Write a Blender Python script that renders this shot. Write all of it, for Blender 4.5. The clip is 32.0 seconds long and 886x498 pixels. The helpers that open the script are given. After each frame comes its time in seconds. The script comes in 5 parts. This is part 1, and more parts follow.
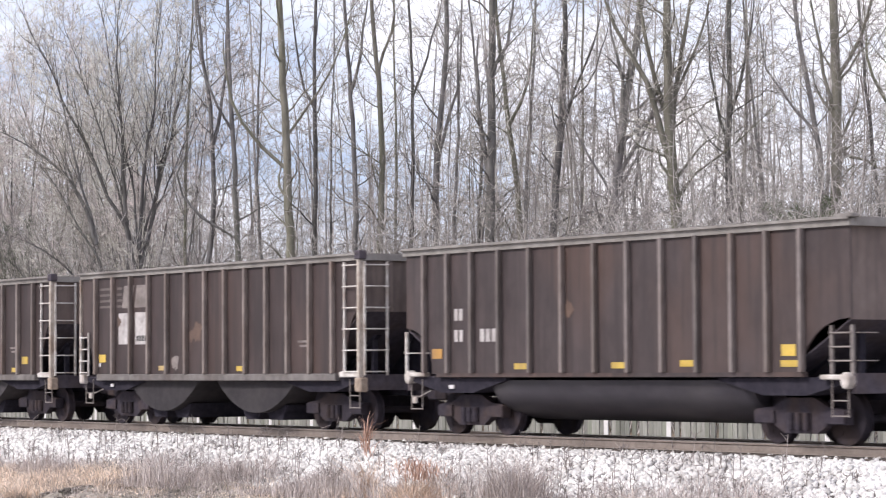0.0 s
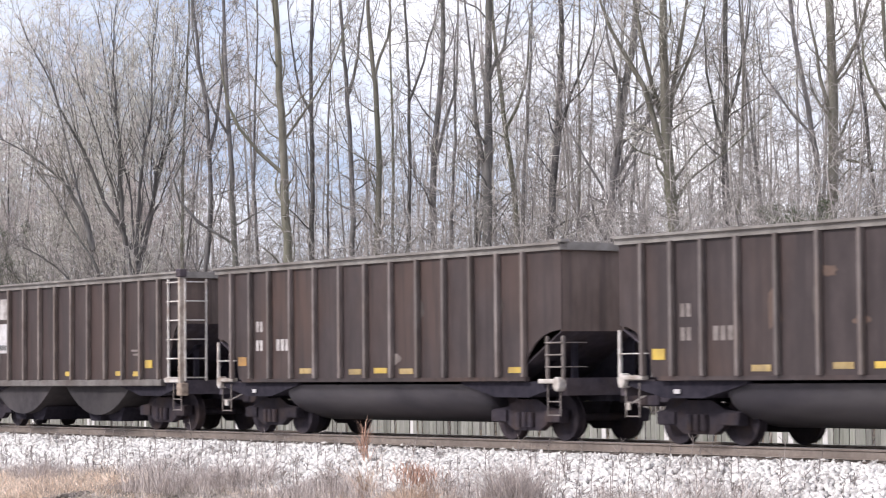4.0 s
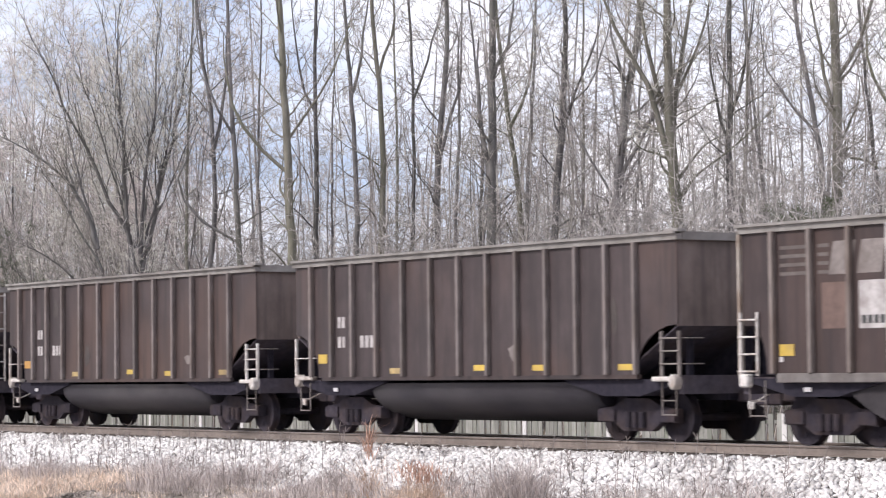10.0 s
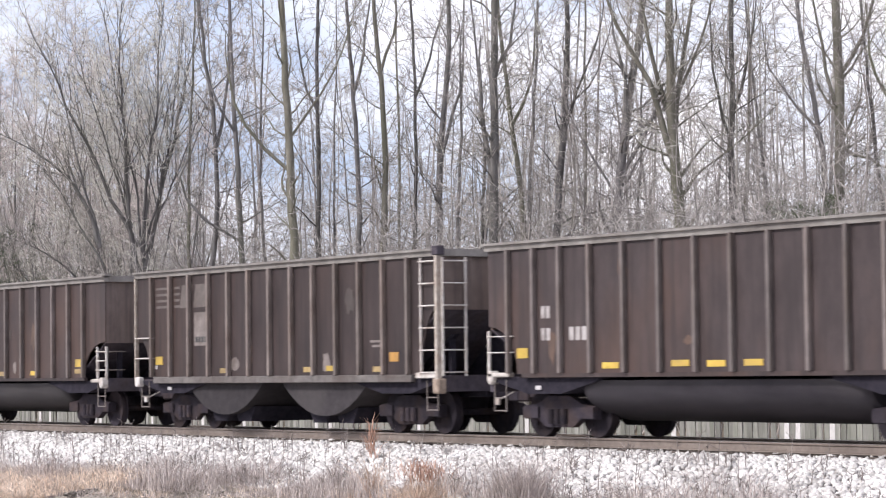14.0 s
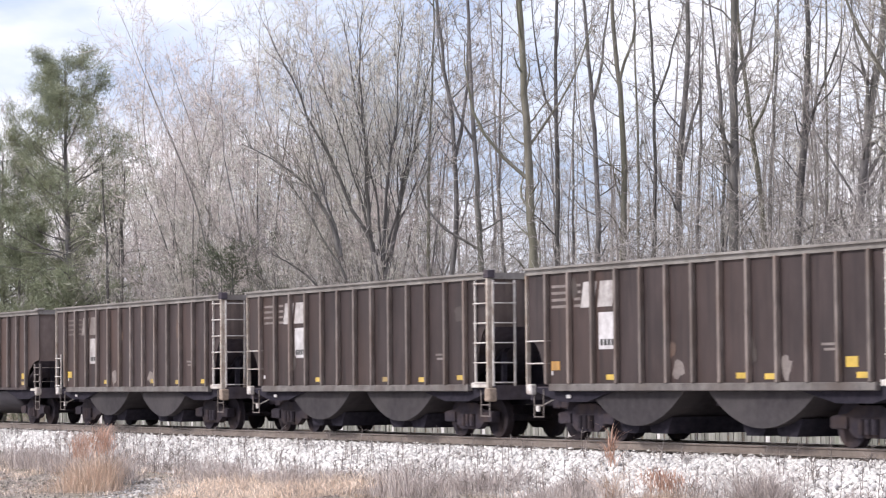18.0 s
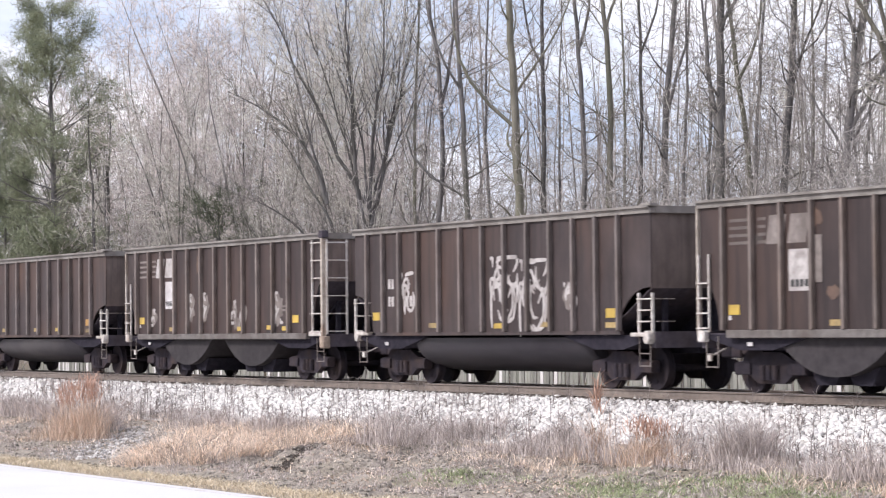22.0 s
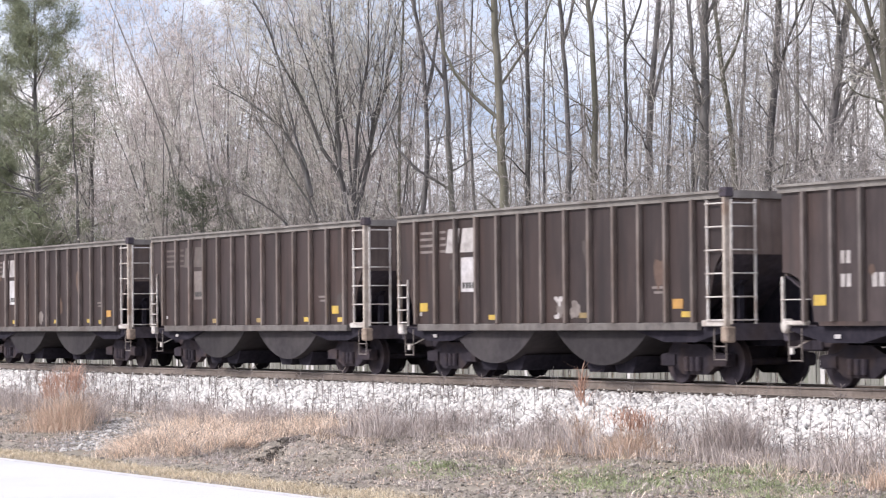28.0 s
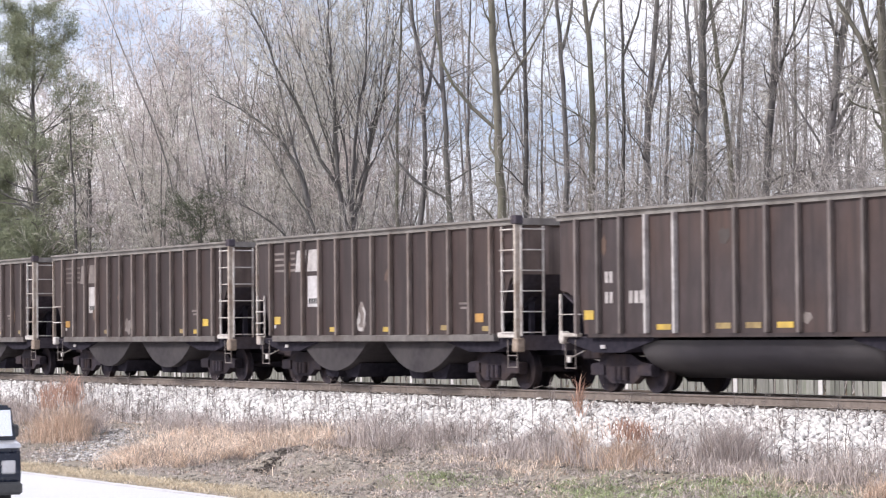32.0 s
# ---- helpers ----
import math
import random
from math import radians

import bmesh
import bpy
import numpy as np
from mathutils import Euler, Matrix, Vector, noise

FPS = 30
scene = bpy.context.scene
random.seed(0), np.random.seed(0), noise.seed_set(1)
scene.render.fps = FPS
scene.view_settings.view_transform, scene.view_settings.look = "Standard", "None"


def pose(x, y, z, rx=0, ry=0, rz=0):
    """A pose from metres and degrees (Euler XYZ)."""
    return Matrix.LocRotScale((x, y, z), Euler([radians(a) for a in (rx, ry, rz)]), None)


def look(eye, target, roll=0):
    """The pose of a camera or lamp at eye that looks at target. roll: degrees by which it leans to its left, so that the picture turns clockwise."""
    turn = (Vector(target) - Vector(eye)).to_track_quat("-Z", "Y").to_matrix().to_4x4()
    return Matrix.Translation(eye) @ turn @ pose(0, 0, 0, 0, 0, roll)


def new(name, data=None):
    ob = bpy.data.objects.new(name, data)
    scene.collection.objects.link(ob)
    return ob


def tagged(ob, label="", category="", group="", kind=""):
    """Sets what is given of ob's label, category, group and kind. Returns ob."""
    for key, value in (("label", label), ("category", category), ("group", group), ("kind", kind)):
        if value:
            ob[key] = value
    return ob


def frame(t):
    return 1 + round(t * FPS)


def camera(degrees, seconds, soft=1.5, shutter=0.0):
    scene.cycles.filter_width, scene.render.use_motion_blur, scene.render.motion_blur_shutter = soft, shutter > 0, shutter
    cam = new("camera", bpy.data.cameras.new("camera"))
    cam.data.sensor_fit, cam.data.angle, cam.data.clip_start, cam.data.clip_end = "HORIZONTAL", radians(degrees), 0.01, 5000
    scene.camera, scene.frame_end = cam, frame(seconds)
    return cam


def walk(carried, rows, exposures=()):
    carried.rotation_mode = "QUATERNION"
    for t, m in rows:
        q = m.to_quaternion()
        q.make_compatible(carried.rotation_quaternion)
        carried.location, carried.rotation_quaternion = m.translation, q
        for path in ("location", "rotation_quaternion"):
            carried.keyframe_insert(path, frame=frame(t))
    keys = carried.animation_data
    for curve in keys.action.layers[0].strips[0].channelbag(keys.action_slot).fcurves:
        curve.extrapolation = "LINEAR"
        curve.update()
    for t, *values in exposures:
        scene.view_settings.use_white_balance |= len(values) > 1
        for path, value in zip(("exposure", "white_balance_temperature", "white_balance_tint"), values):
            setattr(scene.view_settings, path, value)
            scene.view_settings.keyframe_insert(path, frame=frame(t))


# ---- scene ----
import itertools

# ---- camera: stands across the road, held in the arm and panned once ----
EYE = (0.0, 0.0, 1.34)          # metres above the rail head
CAM = camera(19.77, 32.0, soft=1.2, shutter=0.12)
# seconds, heading to the left of +y, tilt up, lean (degrees)
PATH = (
    (0, 55.554, 2.711, -0.293), (0.5, 55.531, 2.639, -0.345), (1, 55.506, 2.630, -0.405), (1.5, 55.505, 2.653, -0.449),
    (2, 55.475, 2.695, -0.484), (2.5, 55.477, 2.713, -0.506), (3, 55.481, 2.744, -0.514), (3.5, 55.480, 2.783, -0.502),
    (5.5, 55.553, 2.858, -0.488), (6, 55.575, 2.871, -0.479), (6.5, 55.569, 2.844, -0.474), (7, 55.576, 2.843, -0.473),
    (7.5, 55.576, 2.823, -0.480), (8, 55.567, 2.790, -0.493), (8.5, 55.543, 2.782, -0.511), (9, 55.551, 2.772, -0.540),
    (9.5, 55.563, 2.765, -0.562), (10, 55.586, 2.777, -0.592), (10.5, 55.592, 2.763, -0.616), (11, 55.608, 2.760, -0.630),
    (11.5, 55.635, 2.758, -0.638), (12, 55.632, 2.739, -0.641), (12.5, 55.649, 2.745, -0.648), (13, 55.652, 2.722, -0.656),
    (13.5, 55.635, 2.737, -0.664), (14.5, 55.640, 2.730, -0.666), (15, 55.730, 2.732, -0.667), (15.5, 56.498, 2.738, -0.666), (16, 58.272, 2.766, -0.657), (16.5, 59.685, 2.805, -0.624),
    (17, 60.660, 2.871, -0.577), (17.5, 61.279, 2.945, -0.537), (18, 61.024, 2.978, -0.505), (18.5, 60.860, 2.962, -0.496),
    (19, 60.759, 2.848, -0.495), (19.5, 60.699, 2.621, -0.509), (20, 60.760, 2.371, -0.515), (20.5, 60.798, 2.162, -0.519),
    (21, 60.786, 1.986, -0.522), (21.5, 60.748, 1.876, -0.529), (22, 60.726, 1.796, -0.539), (22.5, 60.677, 1.733, -0.554),
    (23, 60.613, 1.684, -0.558), (23.5, 60.554, 1.640, -0.565), (24, 60.516, 1.592, -0.567), (24.5, 60.484, 1.565, -0.561),
    (25, 60.481, 1.537, -0.563), (25.5, 60.435, 1.519, -0.555), (27.5, 60.384, 1.553, -0.521), (28, 60.376, 1.613, -0.497),
    (28.5, 60.355, 1.700, -0.485), (29, 60.346, 1.782, -0.471), (29.5, 60.342, 1.838, -0.468), (30, 60.320, 1.875, -0.465),
    (30.5, 60.324, 1.885, -0.462), (31, 60.326, 1.877, -0.467), (31.5, 60.328, 1.863, -0.474), (32, 60.324, 1.853, -0.484),
)

def aim(yaw, tilt, lean):
    a, b = radians(yaw), radians(tilt)
    d = Vector((-math.sin(a) * math.cos(b), math.cos(a) * math.cos(b), math.sin(b)))
    return look(EYE, Vector(EYE) + d, lean)


walk(CAM, [(t, aim(a, b, c)) for t, a, b, c in PATH], exposures=[(0, 0.27, 6400, 14), (32, 0.27, 6400, 14)])

# ---- sky and sun: bright broken cloud, no hard shadows ----
SUN_WEST, SUN_EL = 12.0, 40.0    # degrees: the sun stands behind the camera
SUN_AZ = 180.0 + SUN_WEST


def sky():
    w = bpy.data.worlds.new("sky")
    scene.world = w
    w.use_nodes = True
    nt = w.node_tree
    nt.nodes.clear()
    N, L = nt.nodes.new, nt.links.new
    out, bg = N("ShaderNodeOutputWorld"), N("ShaderNodeBackground")
    st = N("ShaderNodeTexSky")
    st.sky_type, st.sun_disc = "NISHITA", False
    st.sun_elevation, st.sun_rotation = radians(SUN_EL), radians(SUN_AZ)
    tc, mp, n1 = N("ShaderNodeTexCoord"), N("ShaderNodeMapping"), N("ShaderNodeTexNoise")
    mp.inputs["Scale"].default_value = (1.0, 1.0, 3.0)
    n1.inputs["Scale"].default_value, n1.inputs["Detail"].default_value = 5.0, 6.0
    r = N("ShaderNodeValToRGB")
    r.color_ramp.elements[0].position, r.color_ramp.elements[1].position = 0.37, 0.58
    mix = N("ShaderNodeMix")
    mix.data_type = "RGBA"
    mix.inputs[7].default_value = (11.6, 11.5, 11.9, 1)
    gain = N("ShaderNodeMix")
    gain.data_type, gain.blend_type = "RGBA", "MIX"
    gain.inputs[0].default_value = 0.55
    gain.inputs[7].default_value = (6.5, 7.6, 10.6, 1)
    L(tc.outputs["Generated"], mp.inputs["Vector"])
    L(mp.outputs["Vector"], n1.inputs["Vector"])
    L(n1.outputs["Fac"], r.inputs[0])
    L(st.outputs[0], gain.inputs[6])
    L(r.outputs[0], mix.inputs[0])
    L(gain.outputs[2], mix.inputs[6])
    L(mix.outputs[2], bg.inputs[0])
    bg.inputs[1].default_value = 0.1
    L(bg.outputs[0], out.inputs[0])


sky()
sun = new("sun", bpy.data.lights.new("sun", "SUN"))
sun.data.energy, sun.data.angle, sun.data.color = 2.8, radians(12), (1.0, 0.96, 0.9)
_e = radians(SUN_EL)
SUNWARD = Vector((-math.sin(radians(SUN_WEST)) * math.cos(_e), -math.cos(radians(SUN_WEST)) * math.cos(_e), math.sin(_e)))
sun.matrix_world = look(SUNWARD * 60, (0, 0, 0))


# ---- materials ----
def surface(name, dark, light, rough=0.8, metal=0.0, scale=3.0, stain=None, stain_scale=0.6, stain_amount=0.45, bump=0.2,
            stretch=(1, 1, 1), vary=0.0, island=0.0, spec=0.5, streak=None):
    """Two-scale procedural surface: grain between dark and light, large stains on top."""
    m = bpy.data.materials.new(name)
    m.use_nodes = True
    nt = m.node_tree
    N, L = nt.nodes.new, nt.links.new
    b = nt.nodes["Principled BSDF"]
    b.inputs["Metallic"].default_value = metal
    b.inputs["Specular IOR Level"].default_value = spec
    tc, mp = N("ShaderNodeTexCoord"), N("ShaderNodeMapping")
    mp.inputs["Scale"].default_value = stretch
    info = N("ShaderNodeObjectInfo")
    off = N("ShaderNodeVectorMath")
    off.operation = "SCALE"
    off.inputs[3].default_value = 37.0
    cmb = N("ShaderNodeCombineXYZ")
    L(info.outputs["Random"], cmb.inputs[0])
    L(info.outputs["Random"], cmb.inputs[1])
    L(cmb.outputs[0], off.inputs[0])
    add = N("ShaderNodeVectorMath")
    L(tc.outputs["Object"], add.inputs[0])
    L(off.outputs[0], add.inputs[1])
    L(add.outputs[0], mp.inputs["Vector"])
    g, s = N("ShaderNodeTexNoise"), N("ShaderNodeTexNoise")
    g.inputs["Scale"].default_value, g.inputs["Detail"].default_value = scale, 7
    g.inputs["Roughness"].default_value = 0.65
    s.inputs["Scale"].default_value, s.inputs["Detail"].default_value = stain_scale, 5
    L(mp.outputs[0], g.inputs["Vector"])
    L(mp.outputs[0], s.inputs["Vector"])
    r = N("ShaderNodeValToRGB")
    r.color_ramp.elements[0].position, r.color_ramp.elements[1].position = 0.3, 0.7
    r.color_ramp.elements[0].color, r.color_ramp.elements[1].color = (*dark, 1), (*light, 1)
    L(g.outputs["Fac"], r.inputs[0])
    col = r.outputs[0]
    if stain:
        sr, mx = N("ShaderNodeMapRange"), N("ShaderNodeMix")
        sr.inputs[1].default_value, sr.inputs[2].default_value = 0.45, 0.7
        sr.inputs[4].default_value = stain_amount
        mx.data_type = "RGBA"
        mx.inputs[7].default_value = (*stain, 1)
        L(s.outputs["Fac"], sr.inputs[0])
        L(sr.outputs[0], mx.inputs[0])
        L(col, mx.inputs[6])
        col = mx.outputs[2]
    if streak:
        # rain-washed runs of dirt down the sheet
        m2, n2, r2, x2 = N("ShaderNodeMapping"), N("ShaderNodeTexNoise"), N("ShaderNodeMapRange"), N("ShaderNodeMix")
        m2.inputs["Scale"].default_value = (5.0, 5.0, 0.35)
        n2.inputs["Scale"].default_value, n2.inputs["Detail"].default_value = 1.0, 6
        r2.inputs[1].default_value, r2.inputs[2].default_value, r2.inputs[4].default_value = 0.48, 0.72, 0.75
        x2.data_type = "RGBA"
        x2.inputs[7].default_value = (*streak, 1)
        L(add.outputs[0], m2.inputs["Vector"])
        L(m2.outputs[0], n2.inputs["Vector"])
        L(n2.outputs["Fac"], r2.inputs[0])
        L(r2.outputs[0], x2.inputs[0])
        L(col, x2.inputs[6])
        col = x2.outputs[2]
    for amount, src in ((vary, info.outputs["Random"]), (island, None)):
        if amount:
            if src is None:
                geo = N("ShaderNodeNewGeometry")
                src = geo.outputs["Random Per Island"]
            vr, hs = N("ShaderNodeMapRange"), N("ShaderNodeHueSaturation")
            vr.inputs[3].default_value, vr.inputs[4].default_value = 1 - amount, 1 + amount
            L(src, vr.inputs[0])
            L(vr.outputs[0], hs.inputs["Value"])
            L(col, hs.inputs["Color"])
            col = hs.outputs[0]
    L(col, b.inputs["Base Color"])
    rr = N("ShaderNodeMapRange")
    rr.inputs[3].default_value, rr.inputs[4].default_value = max(0.05, rough - 0.12), min(1, rough + 0.12)
    L(g.outputs["Fac"], rr.inputs[0])
    L(rr.outputs[0], b.inputs["Roughness"])
    if bump:
        bp = N("ShaderNodeBump")
        bp.inputs["Strength"].default_value, bp.inputs["Distance"].default_value = bump, 0.02
        L(g.outputs["Fac"], bp.inputs["Height"])
        L(bp.outputs[0], b.inputs["Normal"])
    return m


PAINT = surface("weathered_brown_paint", (0.033, 0.0235, 0.0235), (0.065, 0.0475, 0.0465), 0.6, 0, 4.0, (0.09, 0.054, 0.042), 0.7, 0.5, 0.15,
                (0.5, 0.5, 0.22), vary=0.13, spec=0.3, streak=(0.027, 0.0215, 0.022))
PAINT_B = surface("weathered_grey_brown_paint", (0.037, 0.028, 0.0285), (0.071, 0.0545, 0.0545), 0.6, 0, 4.0, (0.102, 0.06, 0.045), 0.8, 0.62, 0.2,
                  (0.5, 0.5, 0.3), vary=0.14, spec=0.3, streak=(0.033, 0.026, 0.0265))
RIBPAINT = surface("rib_worn_edge_paint", (0.11, 0.088, 0.08), (0.24, 0.2, 0.18), 0.6, 0, 5.0, (0.13, 0.08, 0.055), 1.5, 0.5, 0.1, (1, 1, 0.4), vary=0.25)
# end sheets: lighter copy of the car paint, making up for light they miss
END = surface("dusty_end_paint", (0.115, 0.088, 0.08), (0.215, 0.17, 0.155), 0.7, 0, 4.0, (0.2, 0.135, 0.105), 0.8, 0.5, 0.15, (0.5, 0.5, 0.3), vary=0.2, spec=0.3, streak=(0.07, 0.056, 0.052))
CHORD = surface("rim_steel_dusty", (0.16, 0.145, 0.135), (0.30, 0.28, 0.26), 0.7, 0, 3.0, (0.1, 0.08, 0.07), 0.8, 0.6, 0.1)
SILL = surface("sill_dusty_grey", (0.085, 0.075, 0.072), (0.2, 0.182, 0.172), 0.75, 0, 3.5, (0.07, 0.05, 0.043), 1.1, 0.7, 0.1)
LADDER = surface("ladder_chipped_white", (0.45, 0.41, 0.38), (0.76, 0.73, 0.7), 0.6, 0, 9.0, (0.22, 0.13, 0.08), 2.2, 0.6, 0.1)
GRIME = surface("underframe_grime", (0.056, 0.048, 0.06), (0.105, 0.092, 0.108), 0.85, 0, 6.0, (0.09, 0.064, 0.05), 1.4, 0.4, 0.3, spec=0.1)
HOPPER = surface("hopper_bay_dust", (0.028, 0.025, 0.028), (0.058, 0.051, 0.055), 0.75, 0, 5.0, (0.1, 0.09, 0.088), 0.7, 0.35, 0.15, vary=0.2, spec=0.2)
TUB = surface("tub_steel", (0.025, 0.022, 0.028), (0.048, 0.043, 0.051), 0.55, 0, 3.0, (0.17, 0.155, 0.15), 0.5, 0.4, 0.1, (0.5, 1, 1), vary=0.25, spec=0.3)
TRUCKIRON = surface("truck_casting", (0.025, 0.021, 0.028), (0.05, 0.043, 0.052), 0.8, 0, 7.0, (0.08, 0.053, 0.039), 2.0, 0.45, 0.3, vary=0.3, spec=0.1)
# near-black with the deep shade under the cars put into the colour
SHADE_BLACK = surface("coal_dust_black", (0.02, 0.0185, 0.026), (0.043, 0.039, 0.05), 0.9, 0, 6.0, None, 1, 0, 0.3, spec=0.05)
RUST = surface("rust_patch", (0.2, 0.15, 0.115), (0.42, 0.335, 0.27), 0.85, 0, 8.0, None, 1, 0, 0.2)
YELLOW = surface("reflector_yellow", (0.42, 0.28, 0.05), (0.7, 0.49, 0.09), 0.5, 0, 6.0, (0.2, 0.14, 0.07), 3.0, 0.65, 0.0, vary=0.15)
YELLOW_DULL = surface("reflector_dirty", (0.26, 0.18, 0.07), (0.46, 0.34, 0.15), 0.6, 0, 7.0, (0.12, 0.09, 0.07), 3.0, 0.7, 0.0, vary=0.2)
ORANGE = surface("plate_orange", (0.36, 0.19, 0.05), (0.55, 0.3, 0.08), 0.55, 0, 7.0, (0.14, 0.1, 0.07), 3.0, 0.5, 0.0, vary=0.2)
LETTER = surface("stencil_white", (0.34, 0.31, 0.3), (0.56, 0.53, 0.52), 0.6, 0, 7.0, (0.14, 0.11, 0.1), 2.4, 0.6, 0.0)
LETTER_FADED = surface("stencil_faded", (0.15, 0.125, 0.115), (0.27, 0.235, 0.22), 0.65, 0, 7.0, (0.09, 0.07, 0.062), 1.8, 0.7, 0.0)
LETTER_GHOST = surface("stencil_ghost", (0.09, 0.074, 0.068), (0.15, 0.125, 0.115), 0.65, 0, 7.0, (0.08, 0.062, 0.055), 1.8, 0.7, 0.0)
RUSTSTAIN = surface("rust_stain", (0.09, 0.055, 0.042), (0.14, 0.09, 0.068), 0.75, 0, 6.0, (0.08, 0.06, 0.05), 2.0, 0.7, 0.1)
DARKSTAIN = surface("dark_stain", (0.04, 0.032, 0.03), (0.075, 0.06, 0.055), 0.7, 0, 6.0, (0.08, 0.064, 0.058), 2.0, 0.7, 0.1)
RIBPAINT_B = surface("rib_dull_edge_paint", (0.1, 0.082, 0.077), (0.21, 0.178, 0.168), 0.6, 0, 5.0, (0.11, 0.075, 0.055), 1.5, 0.5, 0.1, (1, 1, 0.4), vary=0.25)
PLACARD = surface("placard_white", (0.43, 0.41, 0.415), (0.68, 0.655, 0.665), 0.5, 0, 5.0, (0.26, 0.215, 0.205), 2.0, 0.45, 0.0)
BLACK = surface("stencil_black", (0.03, 0.03, 0.03), (0.06, 0.06, 0.06), 0.6, 0, 6.0, None, 1, 0, 0)
PRIMER = surface("red_primer_patch", (0.1, 0.062, 0.052), (0.16, 0.104, 0.086), 0.7, 0, 5.0, None, 1, 0, 0.05)
COAL = surface("coal", (0.006, 0.006, 0.007), (0.025, 0.025, 0.027), 0.5, 0, 16.0, None, 1, 0, 1.0)
RAIL = surface("rail_steel_rusty", (0.17, 0.135, 0.115), (0.28, 0.235, 0.205), 0.6, 0.2, 6.0, (0.1, 0.078, 0.066), 0.8, 0.5, 0.1)
RAILTOP = surface("rail_polished", (0.35, 0.33, 0.32), (0.5, 0.48, 0.47), 0.3, 0.8, 4.0, None, 1, 0, 0.05, (0.05, 4, 1))
TIE = surface("tie_wood", (0.05, 0.04, 0.034), (0.13, 0.105, 0.09), 0.9, 0, 5.0, None, 1, 0, 0.5, (1, 0.2, 1), vary=0.3)
STONE = surface("ballast_limestone", (0.54, 0.515, 0.495), (0.85, 0.825, 0.805), 0.9, 0, 9.0, (0.3, 0.27, 0.26), 0.5, 0.5, 0.3, island=0.28)
# dark bed: shade in the gaps between stones is put into this colour
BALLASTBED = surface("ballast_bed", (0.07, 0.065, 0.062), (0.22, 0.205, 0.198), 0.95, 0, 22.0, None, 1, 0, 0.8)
SOIL = surface("verge_soil", (0.075, 0.063, 0.052), (0.44, 0.385, 0.325), 0.95, 0, 7.0, (0.23, 0.2, 0.145), 0.5, 0.7, 0.8)
ROADM = surface("pale_asphalt", (0.5, 0.5, 0.51), (0.66, 0.66, 0.67), 0.75, 0, 30.0, (0.42, 0.42, 0.43), 0.3, 0.4, 0.15)
FIELD = surface("woodland_floor", (0.11, 0.085, 0.06), (0.27, 0.215, 0.16), 0.95, 0, 2.0, (0.12, 0.13, 0.07), 0.2, 0.5, 0.6)
BARK = surface("bark_grey", (0.17, 0.152, 0.14), (0.33, 0.3, 0.28), 0.9, 0, 5.0, (0.14, 0.145, 0.11), 0.5, 0.5, 0.7, (1, 1, 0.25), vary=0.25, spec=0.1)
BARK_DARK = surface("bark_dark", (0.088, 0.083, 0.084), (0.22, 0.208, 0.205), 0.9, 0, 5.0, (0.13, 0.13, 0.1), 0.5, 0.5, 0.7, (1, 1, 0.25), vary=0.3, spec=0.1)
BARK_OLIVE = surface("bark_olive", (0.12, 0.112, 0.09), (0.25, 0.235, 0.2), 0.9, 0, 5.0, (0.15, 0.155, 0.1), 0.5, 0.6, 0.7, (1, 1, 0.25), vary=0.15, spec=0.1)
TWIG = surface("twig_grey", (0.27, 0.245, 0.235), (0.47, 0.43, 0.415), 0.9, 0, 1.5, (0.19, 0.18, 0.125), 0.15, 0.5, 0, vary=0.2, spec=0.1, island=0.5)
TWIG_PALE = surface("twig_pale", (0.28, 0.258, 0.245), (0.47, 0.437, 0.415), 0.9, 0, 1.5, None, 1, 0, 0, spec=0.1, island=0.5)
STALK = surface("dead_stalk", (0.16, 0.137, 0.13), (0.34, 0.295, 0.275), 0.9, 0, 2.0, None, 1, 0, 0, island=0.4)
SEDGE_PALE = surface("sedge_blades", (0.46, 0.335, 0.255), (0.72, 0.565, 0.45), 0.9, 0, 2.0, None, 1, 0, 0, island=0.4)
TWIG_BUD = surface("twig_budding", (0.43, 0.375, 0.362), (0.67, 0.6, 0.58), 0.9, 0, 1.5, (0.25, 0.235, 0.16), 0.15, 0.3, 0, vary=0.15, spec=0.1, island=0.6)
TWIG_OLIVE = surface("twig_olive", (0.44, 0.42, 0.37), (0.67, 0.645, 0.585), 0.9, 0, 1.5, None, 1, 0, 0, vary=0.15, spec=0.1, island=0.5)
NEEDLE = surface("pine_needles", (0.17, 0.19, 0.115), (0.36, 0.39, 0.265), 0.7, 0, 2.0, (0.19, 0.18, 0.09), 0.8, 0.4, 0, island=0.35)
CEDAR = surface("cedar_foliage", (0.06, 0.072, 0.042), (0.135, 0.15, 0.095), 0.8, 0, 2.0, None, 1, 0, 0, island=0.35)
STRAW = surface("dry_grass", (0.59, 0.465, 0.37), (0.93, 0.785, 0.655), 0.9, 0, 2.0, None, 1, 0, 0, island=0.55)
SEDGE = surface("orange_sedge", (0.39, 0.235, 0.175), (0.6, 0.395, 0.305), 0.9, 0, 2.0, None, 1, 0, 0, island=0.35)
WEED = surface("dead_weed", (0.33, 0.28, 0.26), (0.6, 0.53, 0.5), 0.9, 0, 2.0, None, 1, 0, 0, island=0.45)
FRINGE = surface("roadside_grass", (0.47, 0.39, 0.275), (0.76, 0.655, 0.5), 0.9, 0, 2.0, None, 1, 0, 0, island=0.35)
CLOD = surface("soil_clod", (0.08, 0.068, 0.057), (0.46, 0.415, 0.36), 0.95, 0, 14.0, None, 1, 0, 0.4, island=0.6)
